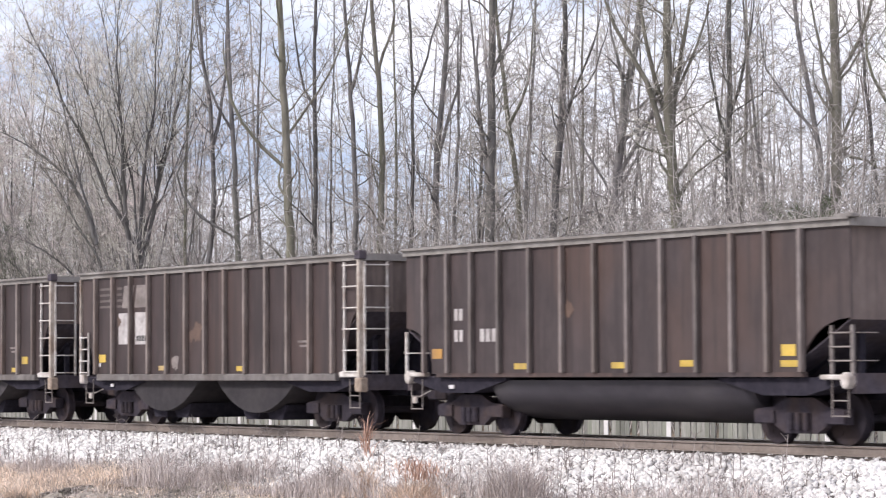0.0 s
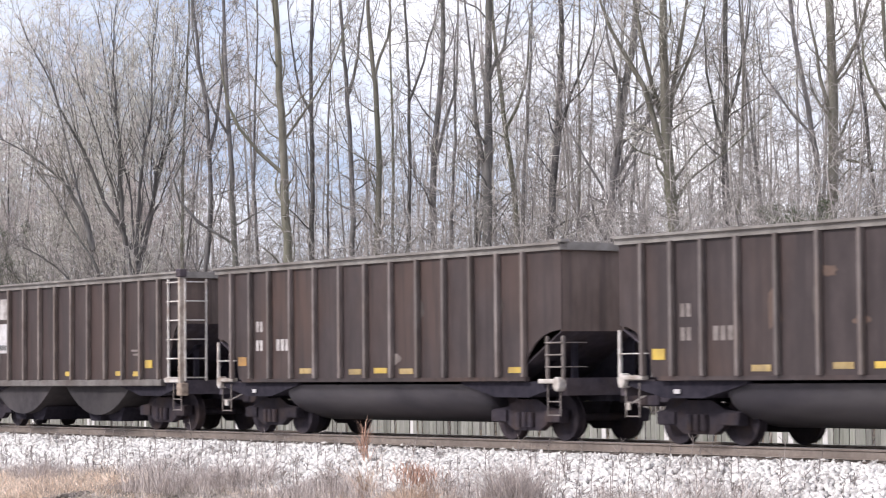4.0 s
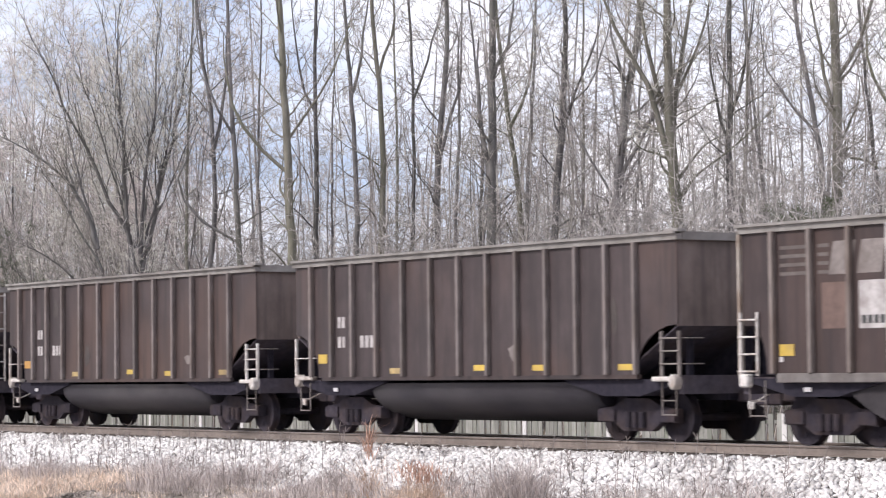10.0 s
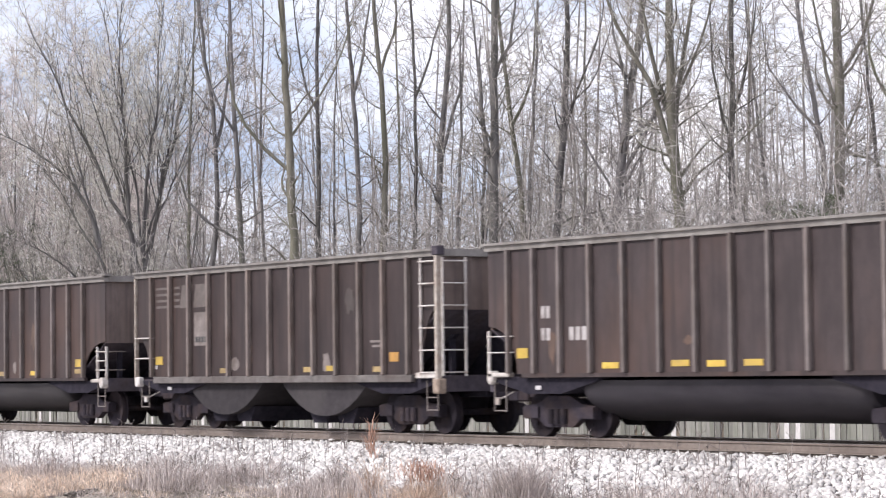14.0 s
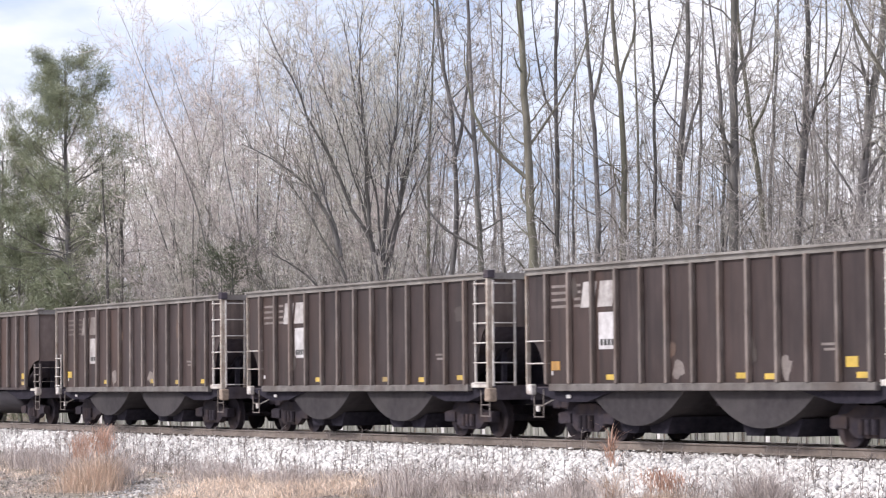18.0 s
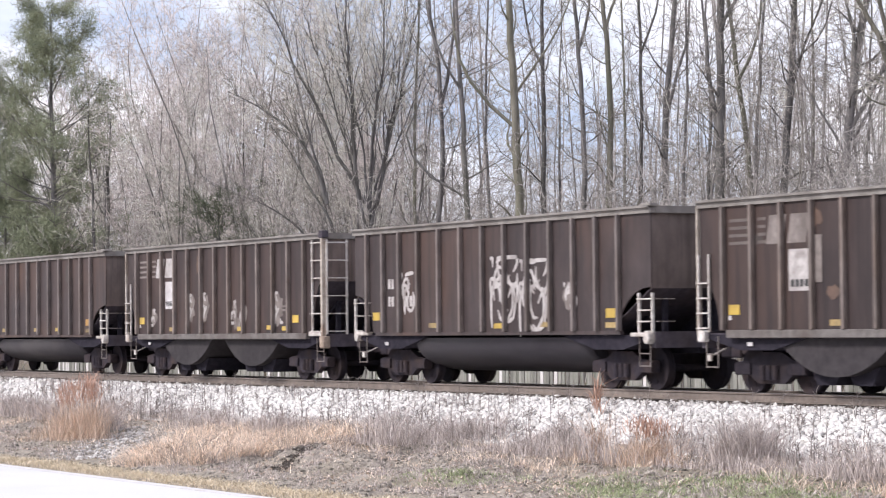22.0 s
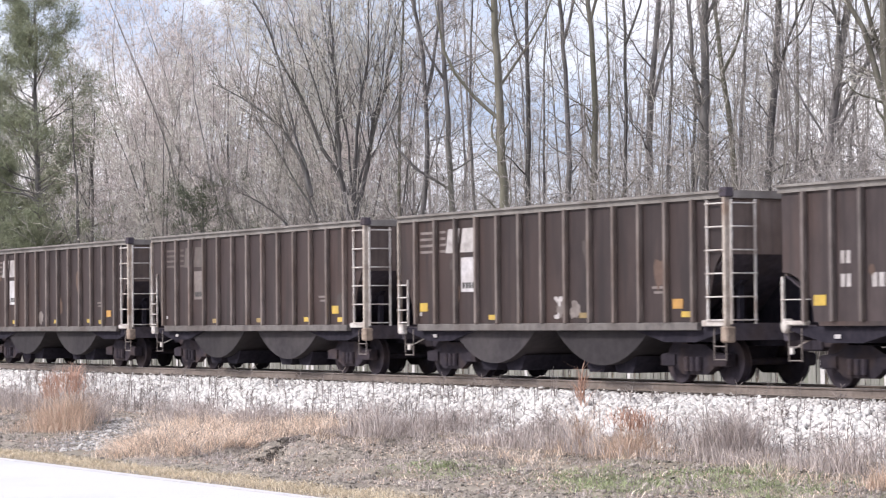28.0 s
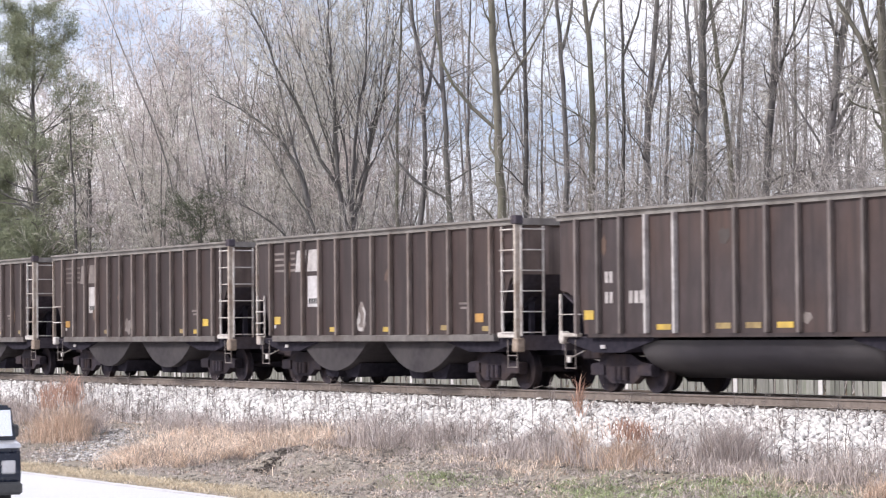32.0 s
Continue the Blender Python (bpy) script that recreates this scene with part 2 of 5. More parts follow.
SCAR = surface("dark_soil", (0.035, 0.028, 0.024), (0.12, 0.1, 0.085), 0.95, 0, 10.0, None, 1, 0, 0.5, island=0.4)
GRAVEL = surface("grey_gravel", (0.19, 0.178, 0.17), (0.62, 0.595, 0.575), 0.9, 0, 12.0, None, 1, 0, 0.2, island=0.65)
LITTER = surface("leaf_litter", (0.4, 0.29, 0.22), (0.68, 0.55, 0.46), 0.9, 0, 6.0, None, 1, 0, 0, island=0.4)
POST = surface("corner_post_cream", (0.3, 0.255, 0.215), (0.56, 0.5, 0.44), 0.65, 0, 8.0, (0.2, 0.12, 0.075), 1.8, 0.65, 0.1)
CASTING = surface("chipped_white_casting", (0.36, 0.32, 0.29), (0.7, 0.66, 0.62), 0.65, 0, 12.0, (0.15, 0.1, 0.07), 3.0, 0.75, 0.2)
GREEN = surface("new_grass", (0.22, 0.26, 0.13), (0.42, 0.465, 0.275), 0.9, 0, 2.0, None, 1, 0, 0, island=0.4)
BOARD = surface("fence_board_grey", (0.2, 0.2, 0.185), (0.34, 0.335, 0.31), 0.9, 0, 5.0, (0.13, 0.15, 0.1), 0.6, 0.5, 0.3, (3, 3, 0.4), vary=0.3)
BOARD_PALE = surface("fence_board_pale", (0.6, 0.58, 0.58), (0.8, 0.78, 0.78), 0.8, 0, 5.0, None, 1, 0, 0.1)


# ---- mesh helpers ----
def mesh_of(name, bm, *mats):
    me = bpy.data.meshes.new(name)
    bm.to_mesh(me)
    bm.free()
    for m in mats:
        me.materials.append(m)
    return me


def part(name, bm, material, parent, label=""):
    """Links a bmesh, or a ready mesh, as one mesh object under a thing or a part."""
    me = bm if isinstance(bm, bpy.types.Mesh) else mesh_of(name, bm, material)
    ob = new(name, me)
    ob.parent = parent
    if label:
        ob["label"] = label
    return ob


def thing(name, label, category, group="", kind=""):
    return tagged(new(name), label, category, group, kind)


def box(bm, x0, x1, y0, y1, z0, z1, mat=0):
    v = [bm.verts.new(p) for p in itertools.product((x0, x1), (y0, y1), (z0, z1))]
    for q in ((0, 1, 3, 2), (4, 6, 7, 5), (0, 4, 5, 1), (2, 3, 7, 6), (0, 2, 6, 4), (1, 5, 7, 3)):
        f = bm.faces.new([v[i] for i in q])
        f.material_index = mat
    return v


def bevelled(x0, x1, y0, y1, z0, z1, w=0.01):
    bm = bmesh.new()
    box(bm, x0, x1, y0, y1, z0, z1)
    bmesh.ops.bevel(bm, geom=bm.edges[:], offset=w, segments=1, affect="EDGES")
    return bm


def tube(bm, a, b, r0, r1=None, n=6):
    """A tapered rod from a to b."""
    a, b = Vector(a), Vector(b)
    r1 = r0 if r1 is None else r1
    q = (b - a).to_track_quat("Z", "Y")
    ring = []
    for c, r in ((a, r0), (b, r1)):
        ring.append([bm.verts.new(c + q @ Vector((r * math.cos(k * math.tau / n), r * math.sin(k * math.tau / n), 0))) for k in range(n)])
    for k in range(n):
        bm.faces.new((ring[0][k], ring[0][(k + 1) % n], ring[1][(k + 1) % n], ring[1][k]))
    bm.faces.new(ring[0][::-1])
    bm.faces.new(ring[1])


def prism(bm, outline, y0, y1):
    """An outline in x and z, pushed through from y0 to y1."""
    a = [bm.verts.new((x, y0, z)) for x, z in outline]
    b = [bm.verts.new((x, y1, z)) for x, z in outline]
    n = len(outline)
    bm.faces.new(a)
    bm.faces.new(b[::-1])
    for k in range(n):
        bm.faces.new((a[k], b[k], b[(k + 1) % n], a[(k + 1) % n]))
    bmesh.ops.recalc_face_normals(bm, faces=bm.faces[:])


def raw_mesh(name, verts, faces, material):
    me = bpy.data.meshes.new(name)
    verts, faces = np.asarray(verts, np.float32).reshape(-1, 3), np.asarray(faces, np.int32)
    k = faces.shape[1]
    me.vertices.add(len(verts))
    me.vertices.foreach_set("co", verts.ravel())
    me.loops.add(faces.size)
    me.loops.foreach_set("vertex_index", faces.ravel())
    me.polygons.add(len(faces))
    me.polygons.foreach_set("loop_start", np.arange(0, faces.size, k, dtype=np.int32))
    me.polygons.foreach_set("loop_total", np.full(len(faces), k, np.int32))
    me.update(calc_edges=True)
    me.materials.append(material)
    return me


# ---- the ground: road, verge, ballast bed, woodland floor ----
TRACK_Y = 31.1
ROAD_Z, ROAD_EDGE = -1.6, 19.4
PROFILE = ((-400, -2.4), (-20, -2.2), (4, -1.75), (8, -1.62), (ROAD_EDGE - 0.15, -1.63), (ROAD_EDGE, -1.56), (20.2, -1.5), (22, -1.4), (24, -1.22),
           (26.4, -1.02), (27.2, -1.0), (35.5, -1.0), (37, -0.95), (44, -0.9), (70, -0.3), (120, 0.6), (200, 1.5), (900, 2.0))


def ground_z(y):
    return float(np.interp(y, [p[0] for p in PROFILE], [p[1] for p in PROFILE]))


def rough_z(x, y):
    """The ground's height with its hummocks."""
    z = ground_z(y)
    if 19.6 < y < 27:
        k = min(1, (y - 19.6) / 0.8)
        z += k * (0.13 * noise.noise((x * 0.5, y * 0.7, 3.1)) + 0.1 * noise.noise((x * 1.3, y * 1.5, 7.7)) + 0.055 * noise.noise((x * 3.1, y * 2.7, 2.2)))
    elif y > 36:
        z += 0.15 * noise.noise((x * 0.15, y * 0.2, 1.3))
    return z


def ground():
    xs = np.concatenate([[-900, -400, -200], np.arange(-150, -76, 4.0), np.arange(-76, -66, 0.25), np.arange(-66, -26, 0.14), np.arange(-26, -14, 0.25), np.arange(-12, 40, 4.0), [60, 150, 400, 900]])
    ys = np.concatenate([[-400, -100, -20, 0, 4, 8], [ROAD_EDGE - 0.15, ROAD_EDGE], np.arange(19.7, 27.2, 0.12), [27.4, 31, 35.5, 37, 40, 44, 50, 58, 70, 90, 120, 200, 400, 900]])
    v = [(x, y, rough_z(x, y)) for y in ys for x in xs]
    nx = len(xs)
    f = [(j * nx + i, j * nx + i + 1, (j + 1) * nx + i + 1, (j + 1) * nx + i) for j in range(len(ys) - 1) for i in range(nx - 1)]
    me = raw_mesh("ground", v, f, SOIL)
    me.materials.append(FIELD)
    mi = np.array([1 if ys[j] >= 35 or ys[j] < 4 else 0 for j in range(len(ys) - 1) for i in range(nx - 1)], np.int32)
    me.polygons.foreach_set("material_index", mi)
    tagged(new("ground", me), "bare soil verge and leaf-strewn woodland floor", "ground", kind="structure")
    bm = bmesh.new()
    box(bm, -500, 300, 7.6, ROAD_EDGE - 0.12, ROAD_Z - 0.06, ROAD_Z)
    tagged(part("road", bm, ROADM, None), "pale sun-bleached asphalt road beside the railway", "road", kind="structure")
    bm = bmesh.new()
    box(bm, -500, 300, ROAD_EDGE - 0.42, ROAD_EDGE - 0.30, ROAD_Z, ROAD_Z + 0.004)
    tagged(part("road_edge_line", bm, PLACARD, None), "white painted edge line on the road", "line", kind="structure")


ground()


def ballast():
    o = ((26.7, -1.06), (28.75, -0.38), (29.4, -0.28), (32.8, -0.28), (33.5, -0.38), (35.6, -1.06))
    xs = (-400, -130, -80, -20, 60, 200)
    v = [(x, y, z) for x in xs for y, z in o]
    n = len(o)
    f = [(i * n + k, (i + 1) * n + k, (i + 1) * n + k + 1, i * n + k + 1) for i in range(len(xs) - 1) for k in range(n - 1)]
    tagged(new("ballast_bed", raw_mesh("ballast_bed", v, f, BALLASTBED)), "crushed stone ballast bank, darkened for the shade between its stones", "ballast", kind="structure")
    rng = np.random.default_rng(5)
    base = np.array([(-1, -1, -.6), (1, -1, -.7), (1.1, 1, -.6), (-1, 1, -.6), (-.7, -.8, .7), (.8, -.7, .6), (.7, .8, .8), (-.8, .6, .6)])
    quads = np.array([(0, 3, 2, 1), (4, 5, 6, 7), (0, 1, 5, 4), (1, 2, 6, 5), (2, 3, 7, 6), (3, 0, 4, 7)])
    n = 52000
    x = -92 + 70 * rng.random(n) ** 0.9
    u = rng.random(n)
    y = 26.3 + 4.0 * u
    z = np.interp(y, [p[0] for p in o], [p[1] for p in o]) + rng.uniform(-0.01, 0.03, n)
    z = np.where(y < 26.7, -1.03, z)
    keep = rng.random(n) < np.clip((y - 26.0) / 0.9, 0.12, 1)
    x, y, z = x[keep], y[keep], z[keep]
    n = len(x)
    s = rng.uniform(0.024, 0.064, (n, 1, 1)) * rng.uniform(0.7, 1.3, (n, 1, 3))
    q = rng.normal(size=(n, 3, 3))
    q = np.linalg.qr(q)[0]
    v = np.einsum("nij,vj->nvi", q, base) * s + rng.normal(scale=0.004, size=(n, 8, 3)) + np.stack([x, y, z], 1)[:, None]
    f = (quads[None] + 8 * np.arange(n)[:, None, None]).reshape(-1, 4)
    tagged(new("ballast_stones", raw_mesh("ballast_stones", v, f, STONE)), "loose pale limestone ballast stones", "ballast", kind="stuff")


ballast()


def rails():
    prof = ((-0.075, -0.18), (0.075, -0.18), (0.07, -0.165), (0.015, -0.145), (0.012, -0.05), (0.037, -0.035), (0.037, -0.004), (-0.037, -0.004),
            (-0.037, -0.035), (-0.012, -0.05), (-0.015, -0.145), (-0.07, -0.165))
    for y in (TRACK_Y - 0.755, TRACK_Y + 0.755):
        bm = bmesh.new()
        a = [bm.verts.new((-300, y + p, z)) for p, z in prof]
        b = [bm.verts.new((160, y + p, z)) for p, z in prof]
        for k in range(len(prof)):
            bm.faces.new((a[k], a[(k + 1) % 12], b[(k + 1) % 12], b[k]))
        r = tagged(part("rail", bm, RAIL, None), "rusty brown steel rail with a bright worn top", "rail", group="rails of the track", kind="structure")
        bm = bmesh.new()
        box(bm, -300, 160, y - 0.03, y + 0.03, -0.004, 0.0)
        part("railhead", bm, RAILTOP, r, "polished running surface")


rails()


def ties():
    rng = random.Random(8)
    bm = bevelled(-0.115, 0.115, -1.3, 1.3, -0.36, -0.185, 0.012)
    me = mesh_of("tie", bm, TIE)
    for k in range(165):
        ob = tagged(new("tie", me), "weathered dark timber railway tie", "tie", "ties of the track", "structure")
        ob.matrix_world = pose(-108 + 0.52 * k + rng.uniform(-0.03, 0.03), TRACK_Y + rng.uniform(-0.04, 0.04), rng.uniform(-0.006, 0.0), 0, 0, rng.uniform(-1, 1))


ties()

# ---- one coal car: x along the train, -y towards the road, z up from the rail head ----
HALF, TOP, SILL_Z = 6.75, 3.86, 1.2
SIDE_Y = 1.5
MESH, LADDER_HALF = {}, {}


def side_outline(ends):
    """The side sheet, with its lower corners cut back in a quarter arch: reach and height of the arch at the front and at the rear."""
    o = []
    for side, (cut, r) in zip((1, -1), ends):
        pts = [(HALF - 0.06, TOP - 0.1), (HALF - 0.06, SILL_Z + r + 0.05)]
        for k in range(7):
            a = k / 6 * math.pi / 2
            pts.append((HALF - cut - 0.06 + (cut - 0.02) * (1 - math.sin(a)), SILL_Z + 0.05 + r * math.cos(a)))
        pts = [(side * x, z) for x, z in pts]
        o += pts if side == 1 else pts[::-1]
    return o


def make_car_meshes():
    for ends, key in ((((0.62, 1.4), (0.62, 1.0)), "a"), (((1.22, 0.92), (0.95, 0.95)), "b")):
        paint = PAINT if key == "a" else PAINT_B
        for near in (True, False):
            bm = bmesh.new()
            y = -SIDE_Y if near else SIDE_Y
            prism(bm, side_outline(ends), y - 0.012, y + 0.012)
            MESH["side", key, near] = mesh_of("side_panel", bm, paint)
    bm = bmesh.new()
    box(bm, -0.045, 0.045, -0.115, 0.0, SILL_Z + 0.06, TOP - 0.14)
    bmesh.ops.bevel(bm, geom=bm.edges[:], offset=0.012, segments=1, affect="EDGES")
    MESH["rib"] = mesh_of("rib", bm, RIBPAINT)
    for key, mat in (("rib_b", RIBPAINT_B), ("rib_pale", LETTER)):
        MESH[key] = MESH["rib"].copy()
        MESH[key].name = "rib"
        MESH[key].materials[0] = mat
    bm = bmesh.new()
    box(bm, -HALF, HALF, -0.07, 0.07, TOP - 0.15, TOP)
    box(bm, -HALF, HALF, -0.13, 0.02, TOP - 0.04, TOP + 0.01)
    MESH["chord"] = mesh_of("top_chord", bm, CHORD)
    bm = bmesh.new()
    box(bm, -0.07, 0.07, -SIDE_Y + 0.08, SIDE_Y - 0.08, TOP - 0.15, TOP)
    MESH["endchord"] = mesh_of("end_chord", bm, CHORD)
    bm = bmesh.new()
    box(bm, -HALF + 1.0, HALF - 1.0, -0.09, 0.05, SILL_Z - 0.1, SILL_Z + 0.06)
    bmesh.ops.bevel(bm, geom=bm.edges[:], offset=0.012, segments=1, affect="EDGES")
    MESH["sill"] = mesh_of("side_sill", bm, SILL)
    bm = bmesh.new()
    box(bm, -HALF + 1.2, HALF - 1.2, -0.05, 0.05, SILL_Z - 0.02, SILL_Z + 0.06)
    MESH["sillb"] = mesh_of("side_sill", bm, PAINT_B)
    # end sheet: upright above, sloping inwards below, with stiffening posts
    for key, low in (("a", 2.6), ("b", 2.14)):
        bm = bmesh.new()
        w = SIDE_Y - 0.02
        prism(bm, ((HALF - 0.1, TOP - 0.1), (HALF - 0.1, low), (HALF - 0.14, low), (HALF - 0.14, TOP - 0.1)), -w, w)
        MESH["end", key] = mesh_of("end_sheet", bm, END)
        # slope sheet in darker GRIME: the opening's shade is put into its colour
        bm = bmesh.new()
        prism(bm, ((HALF - 0.1, low - 0.003), (HALF - 1.9, 1.15), (HALF - 1.93, 1.15), (HALF - 0.14, low - 0.003)), -w, w)
        MESH["slope", key] = mesh_of("slope_sheet", bm, GRIME)
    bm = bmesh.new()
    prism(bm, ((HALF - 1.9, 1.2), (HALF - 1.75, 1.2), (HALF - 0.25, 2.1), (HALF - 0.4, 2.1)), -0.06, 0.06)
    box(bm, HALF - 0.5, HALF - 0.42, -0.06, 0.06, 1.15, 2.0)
    MESH["brace"] = mesh_of("end_brace", bm, SHADE_BLACK)
    # added plate, unseen on the car: keeps far-side light out of the opening
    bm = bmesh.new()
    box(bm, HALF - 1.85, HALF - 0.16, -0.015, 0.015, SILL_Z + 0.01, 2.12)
    MESH["web"] = mesh_of("end_web", bm, SHADE_BLACK)
    bm = bmesh.new()
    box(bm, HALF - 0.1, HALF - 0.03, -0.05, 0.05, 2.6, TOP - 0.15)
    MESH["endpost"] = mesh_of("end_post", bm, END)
    MESH["stub_white"] = mesh_of("corner_post", bevelled(-0.03, 0.03, -0.03, 0.03, SILL_Z - 0.02, 2.12, 0.006), LADDER)
    for key, w in (("iron", 0.21), ("iron_long", 0.42)):
        bm = bmesh.new()
        tube(bm, (-w, -0.06, 0), (w, -0.06, 0), 0.012)
        for x in (-w, w):
            tube(bm, (x, -0.066, 0), (x, 0.03, 0), 0.012)
        MESH[key] = mesh_of("grab_iron", bm, LADDER if w > 0.3 else LETTER_FADED)
    # lading, centre sill, end platform, coupler
    bm = bmesh.new()
    n = 26
    rows = []
    for i in range(n + 1):
        x = -HALF + 0.2 + (2 * HALF - 0.4) * i / n
        rows.append([bm.verts.new((x, y, TOP - 0.75 + 0.45 * math.cos(y / SIDE_Y * 1.3) * (0.75 + 0.25 * math.sin(x * 1.4)) * min(1, (HALF - abs(x)) / 1.2)
                                   + 0.06 * noise.noise((x * 2, y * 2, 0)))) for y in np.linspace(-SIDE_Y + 0.02, SIDE_Y - 0.02, 9)])
    for a, b in zip(rows, rows[1:]):
        for k in range(8):
            bm.faces.new((a[k], b[k], b[k + 1], a[k + 1]))
    MESH["coal"] = mesh_of("coal_load", bm, COAL)
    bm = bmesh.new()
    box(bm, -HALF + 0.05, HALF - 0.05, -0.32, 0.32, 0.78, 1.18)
    MESH["centre"] = mesh_of("centre_sill", bm, SHADE_BLACK)
    bm = bmesh.new()
    box(bm, HALF - 0.95, HALF - 0.02, -1.42, 1.42, SILL_Z - 0.12, SILL_Z + 0.0)
    box(bm, HALF - 0.14, HALF + 0.0, -1.45, 1.45, SILL_Z - 0.3, SILL_Z + 0.04)
    MESH["platform"] = mesh_of("end_platform", bm, GRIME)
    bm = bmesh.new()
    box(bm, HALF - 0.1, HALF + 0.55, -0.1, 0.1, 0.74, 0.98)
    box(bm, HALF + 0.5, HALF + 0.86, -0.17, 0.15, 0.68, 1.04)
    bmesh.ops.bevel(bm, geom=bm.edges[:], offset=0.03, segments=1, affect="EDGES")
    MESH["coupler"] = mesh_of("coupler", bm, TRUCKIRON)
    # jacking pad and corner casting
    bm = bmesh.new()
    box(bm, -0.62, 0.1, -0.06, 0.1, 0.01, 0.1)
    prism(bm, [(0.02 + 0.11 * math.cos(a), 0.0 + 0.15 * math.sin(a)) for a in np.arange(8) * math.tau / 8 + 0.39], -0.1, 0.1)
    bmesh.ops.bevel(bm, geom=bm.edges[:], offset=0.02, segments=1, affect="EDGES")
    MESH["pad"] = mesh_of("corner_bracket", bm, CASTING)
    bm = bevelled(-0.1, 0.14, -0.08, 0.14, -0.12, 0.2, 0.03)
    MESH["padrust"] = mesh_of("corner_casting", bm, RUST)
    MESH["strip"] = mesh_of("end_strip", bevelled(-0.42, 0.36, -0.05, 0.08, -0.02, 0.1, 0.015), LADDER)
    bm = bmesh.new()
    for z in (0.52, 0.78):
        tube(bm, (-0.2, 0, z), (0.2, 0, z), 0.014)
    for x in (-0.2, 0.2):
        tube(bm, (x, 0, 0.5), (x, 0, 1.14), 0.014)
    MESH["stirrup"] = mesh_of("stirrup_step", bm, LETTER_FADED)
    MESH["tag"] = mesh_of("tag_plate", bevelled(-0.09, 0.09, -0.02, 0.0, -0.04, 0.04, 0.005), PLACARD)
    MESH["pad_small"] = mesh_of("corner_bracket", bevelled(-0.11, 0.12, -0.06, 0.1, -0.12, 0.12, 0.03), LADDER)
    # tall corner post, tall and short ladders
    bm = bmesh.new()
    box(bm, -0.05, 0.045, -0.07, 0.06, SILL_Z - 0.05, TOP - 0.1)
    bmesh.ops.bevel(bm, geom=bm.edges[:], offset=0.012, segments=1, affect="EDGES")
    MESH["post"] = mesh_of("corner_post", bm, POST)
    MESH["slim_post"] = mesh_of("corner_post", bevelled(-0.025, 0.025, -0.05, 0.06, SILL_Z - 0.05, TOP - 0.1, 0.008), POST)
    bm = bmesh.new()
    tube(bm, (-0.45, -0.03, 0), (0.45, -0.03, 0), 0.018)
    for x in (-0.44, 0.44):
        tube(bm, (x, -0.03, 0), (x, 0.06, 0), 0.018)
    MESH["grab"] = mesh_of("grab_iron", bm, LADDER)
    MESH["cap"] = mesh_of("post_cap", bevelled(-0.1, 0.12, -0.1, 0.1, TOP - 0.13, TOP + 0.06, 0.015), GRIME)
    for key, top, slim, half in (("tall", TOP - 0.2, 0.022, 0.31), ("mid", 2.3, 0.02, 0.24), ("high", 2.75, 0.02, 0.2), ("short", 2.02, 0.026, 0.27)):
        bm = bmesh.new()
        box(bm, -slim, slim, -slim, slim, SILL_Z + 0.02, top + 0.03)
        MESH["stile", key] = mesh_of("stile", bm, LADDER)
        bm = bmesh.new()
        tube(bm, (-half, -0.02, 0), (half, -0.02, 0), 0.017)
        MESH["rung", key] = mesh_of("rung", bm, LADDER)
        LADDER_HALF[key] = half
    MESH["stile", "dim"], MESH["rung", "dim"], LADDER_HALF["dim"] = MESH["stile", "short"].copy(), MESH["rung", "short"].copy(), LADDER_HALF["short"]
    for key in ("stile", "rung"):
        MESH[key, "dim"].materials[0] = LETTER_FADED
    # raised plate where the top chord ends, and a white lever that paints a glint below the coupler
    MESH["chord_plate"] = mesh_of("chord_plate", bevelled(-0.34, 0.06, -0.1, 0.12, TOP - 0.01, TOP + 0.055, 0.01), CHORD)
    bm = bevelled(-0.07, 0.07, -0.03, 0.03, -0.09, 0.06, 0.015)
    tube(bm, (0, 0, 0), (0.02, 0.5, 0.22), 0.014)
    MESH["lever"] = mesh_of("uncoupling_lever", bm, LADDER)
    # hopper bay: half-round side plate over tapering chutes
    bm = bmesh.new()
    pts = [(1.82 * u, SILL_Z - 0.1 - 0.74 * (1 - abs(u) ** 2.1)) for u in np.linspace(-1, 1, 25)]
    prism(bm, pts, -1.38, 1.38)
    MESH["bay"] = mesh_of("hopper_bay", bm, HOPPER)
    bm = bmesh.new()
    prism(bm, ((-0.5, 0.55), (0.5, 0.55), (0.28, 0.2), (-0.28, 0.2)), -1.15, 1.15)
    MESH["gate"] = mesh_of("hopper_gate", bm, SHADE_BLACK)
    # tub: long rounded belly
    bm = bmesh.new()
    ring = []
    for x in (-3.95, -3.75, 3.75, 3.95):
        k = 0.93 if abs(x) > 3.8 else 1.0
        ring.append([bm.verts.new((x, -1.36 * k * math.cos(a) * (0.72 + 0.28 * abs(math.cos(a))), SILL_Z - 0.08 - 0.8 * k * math.sin(a) ** 0.75)) for a in np.linspace(0, math.pi, 17)])
    for a, b in zip(ring, ring[1:]):
        for k in range(16):
            f = bm.faces.new((a[k], a[k + 1], b[k + 1], b[k]))
            f.smooth = True
    bm.faces.new(ring[0])
    bm.faces.new(ring[-1][::-1])
    bmesh.ops.recalc_face_normals(bm, faces=bm.faces[:])
    MESH["tub"] = mesh_of("tub", bm, TUB)
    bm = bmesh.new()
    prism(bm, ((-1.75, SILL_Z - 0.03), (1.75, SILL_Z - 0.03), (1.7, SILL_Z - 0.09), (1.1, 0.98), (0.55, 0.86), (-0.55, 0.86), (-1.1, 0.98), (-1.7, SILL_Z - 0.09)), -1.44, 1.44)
    MESH["bolster"] = mesh_of("bolster", bm, SHADE_BLACK)
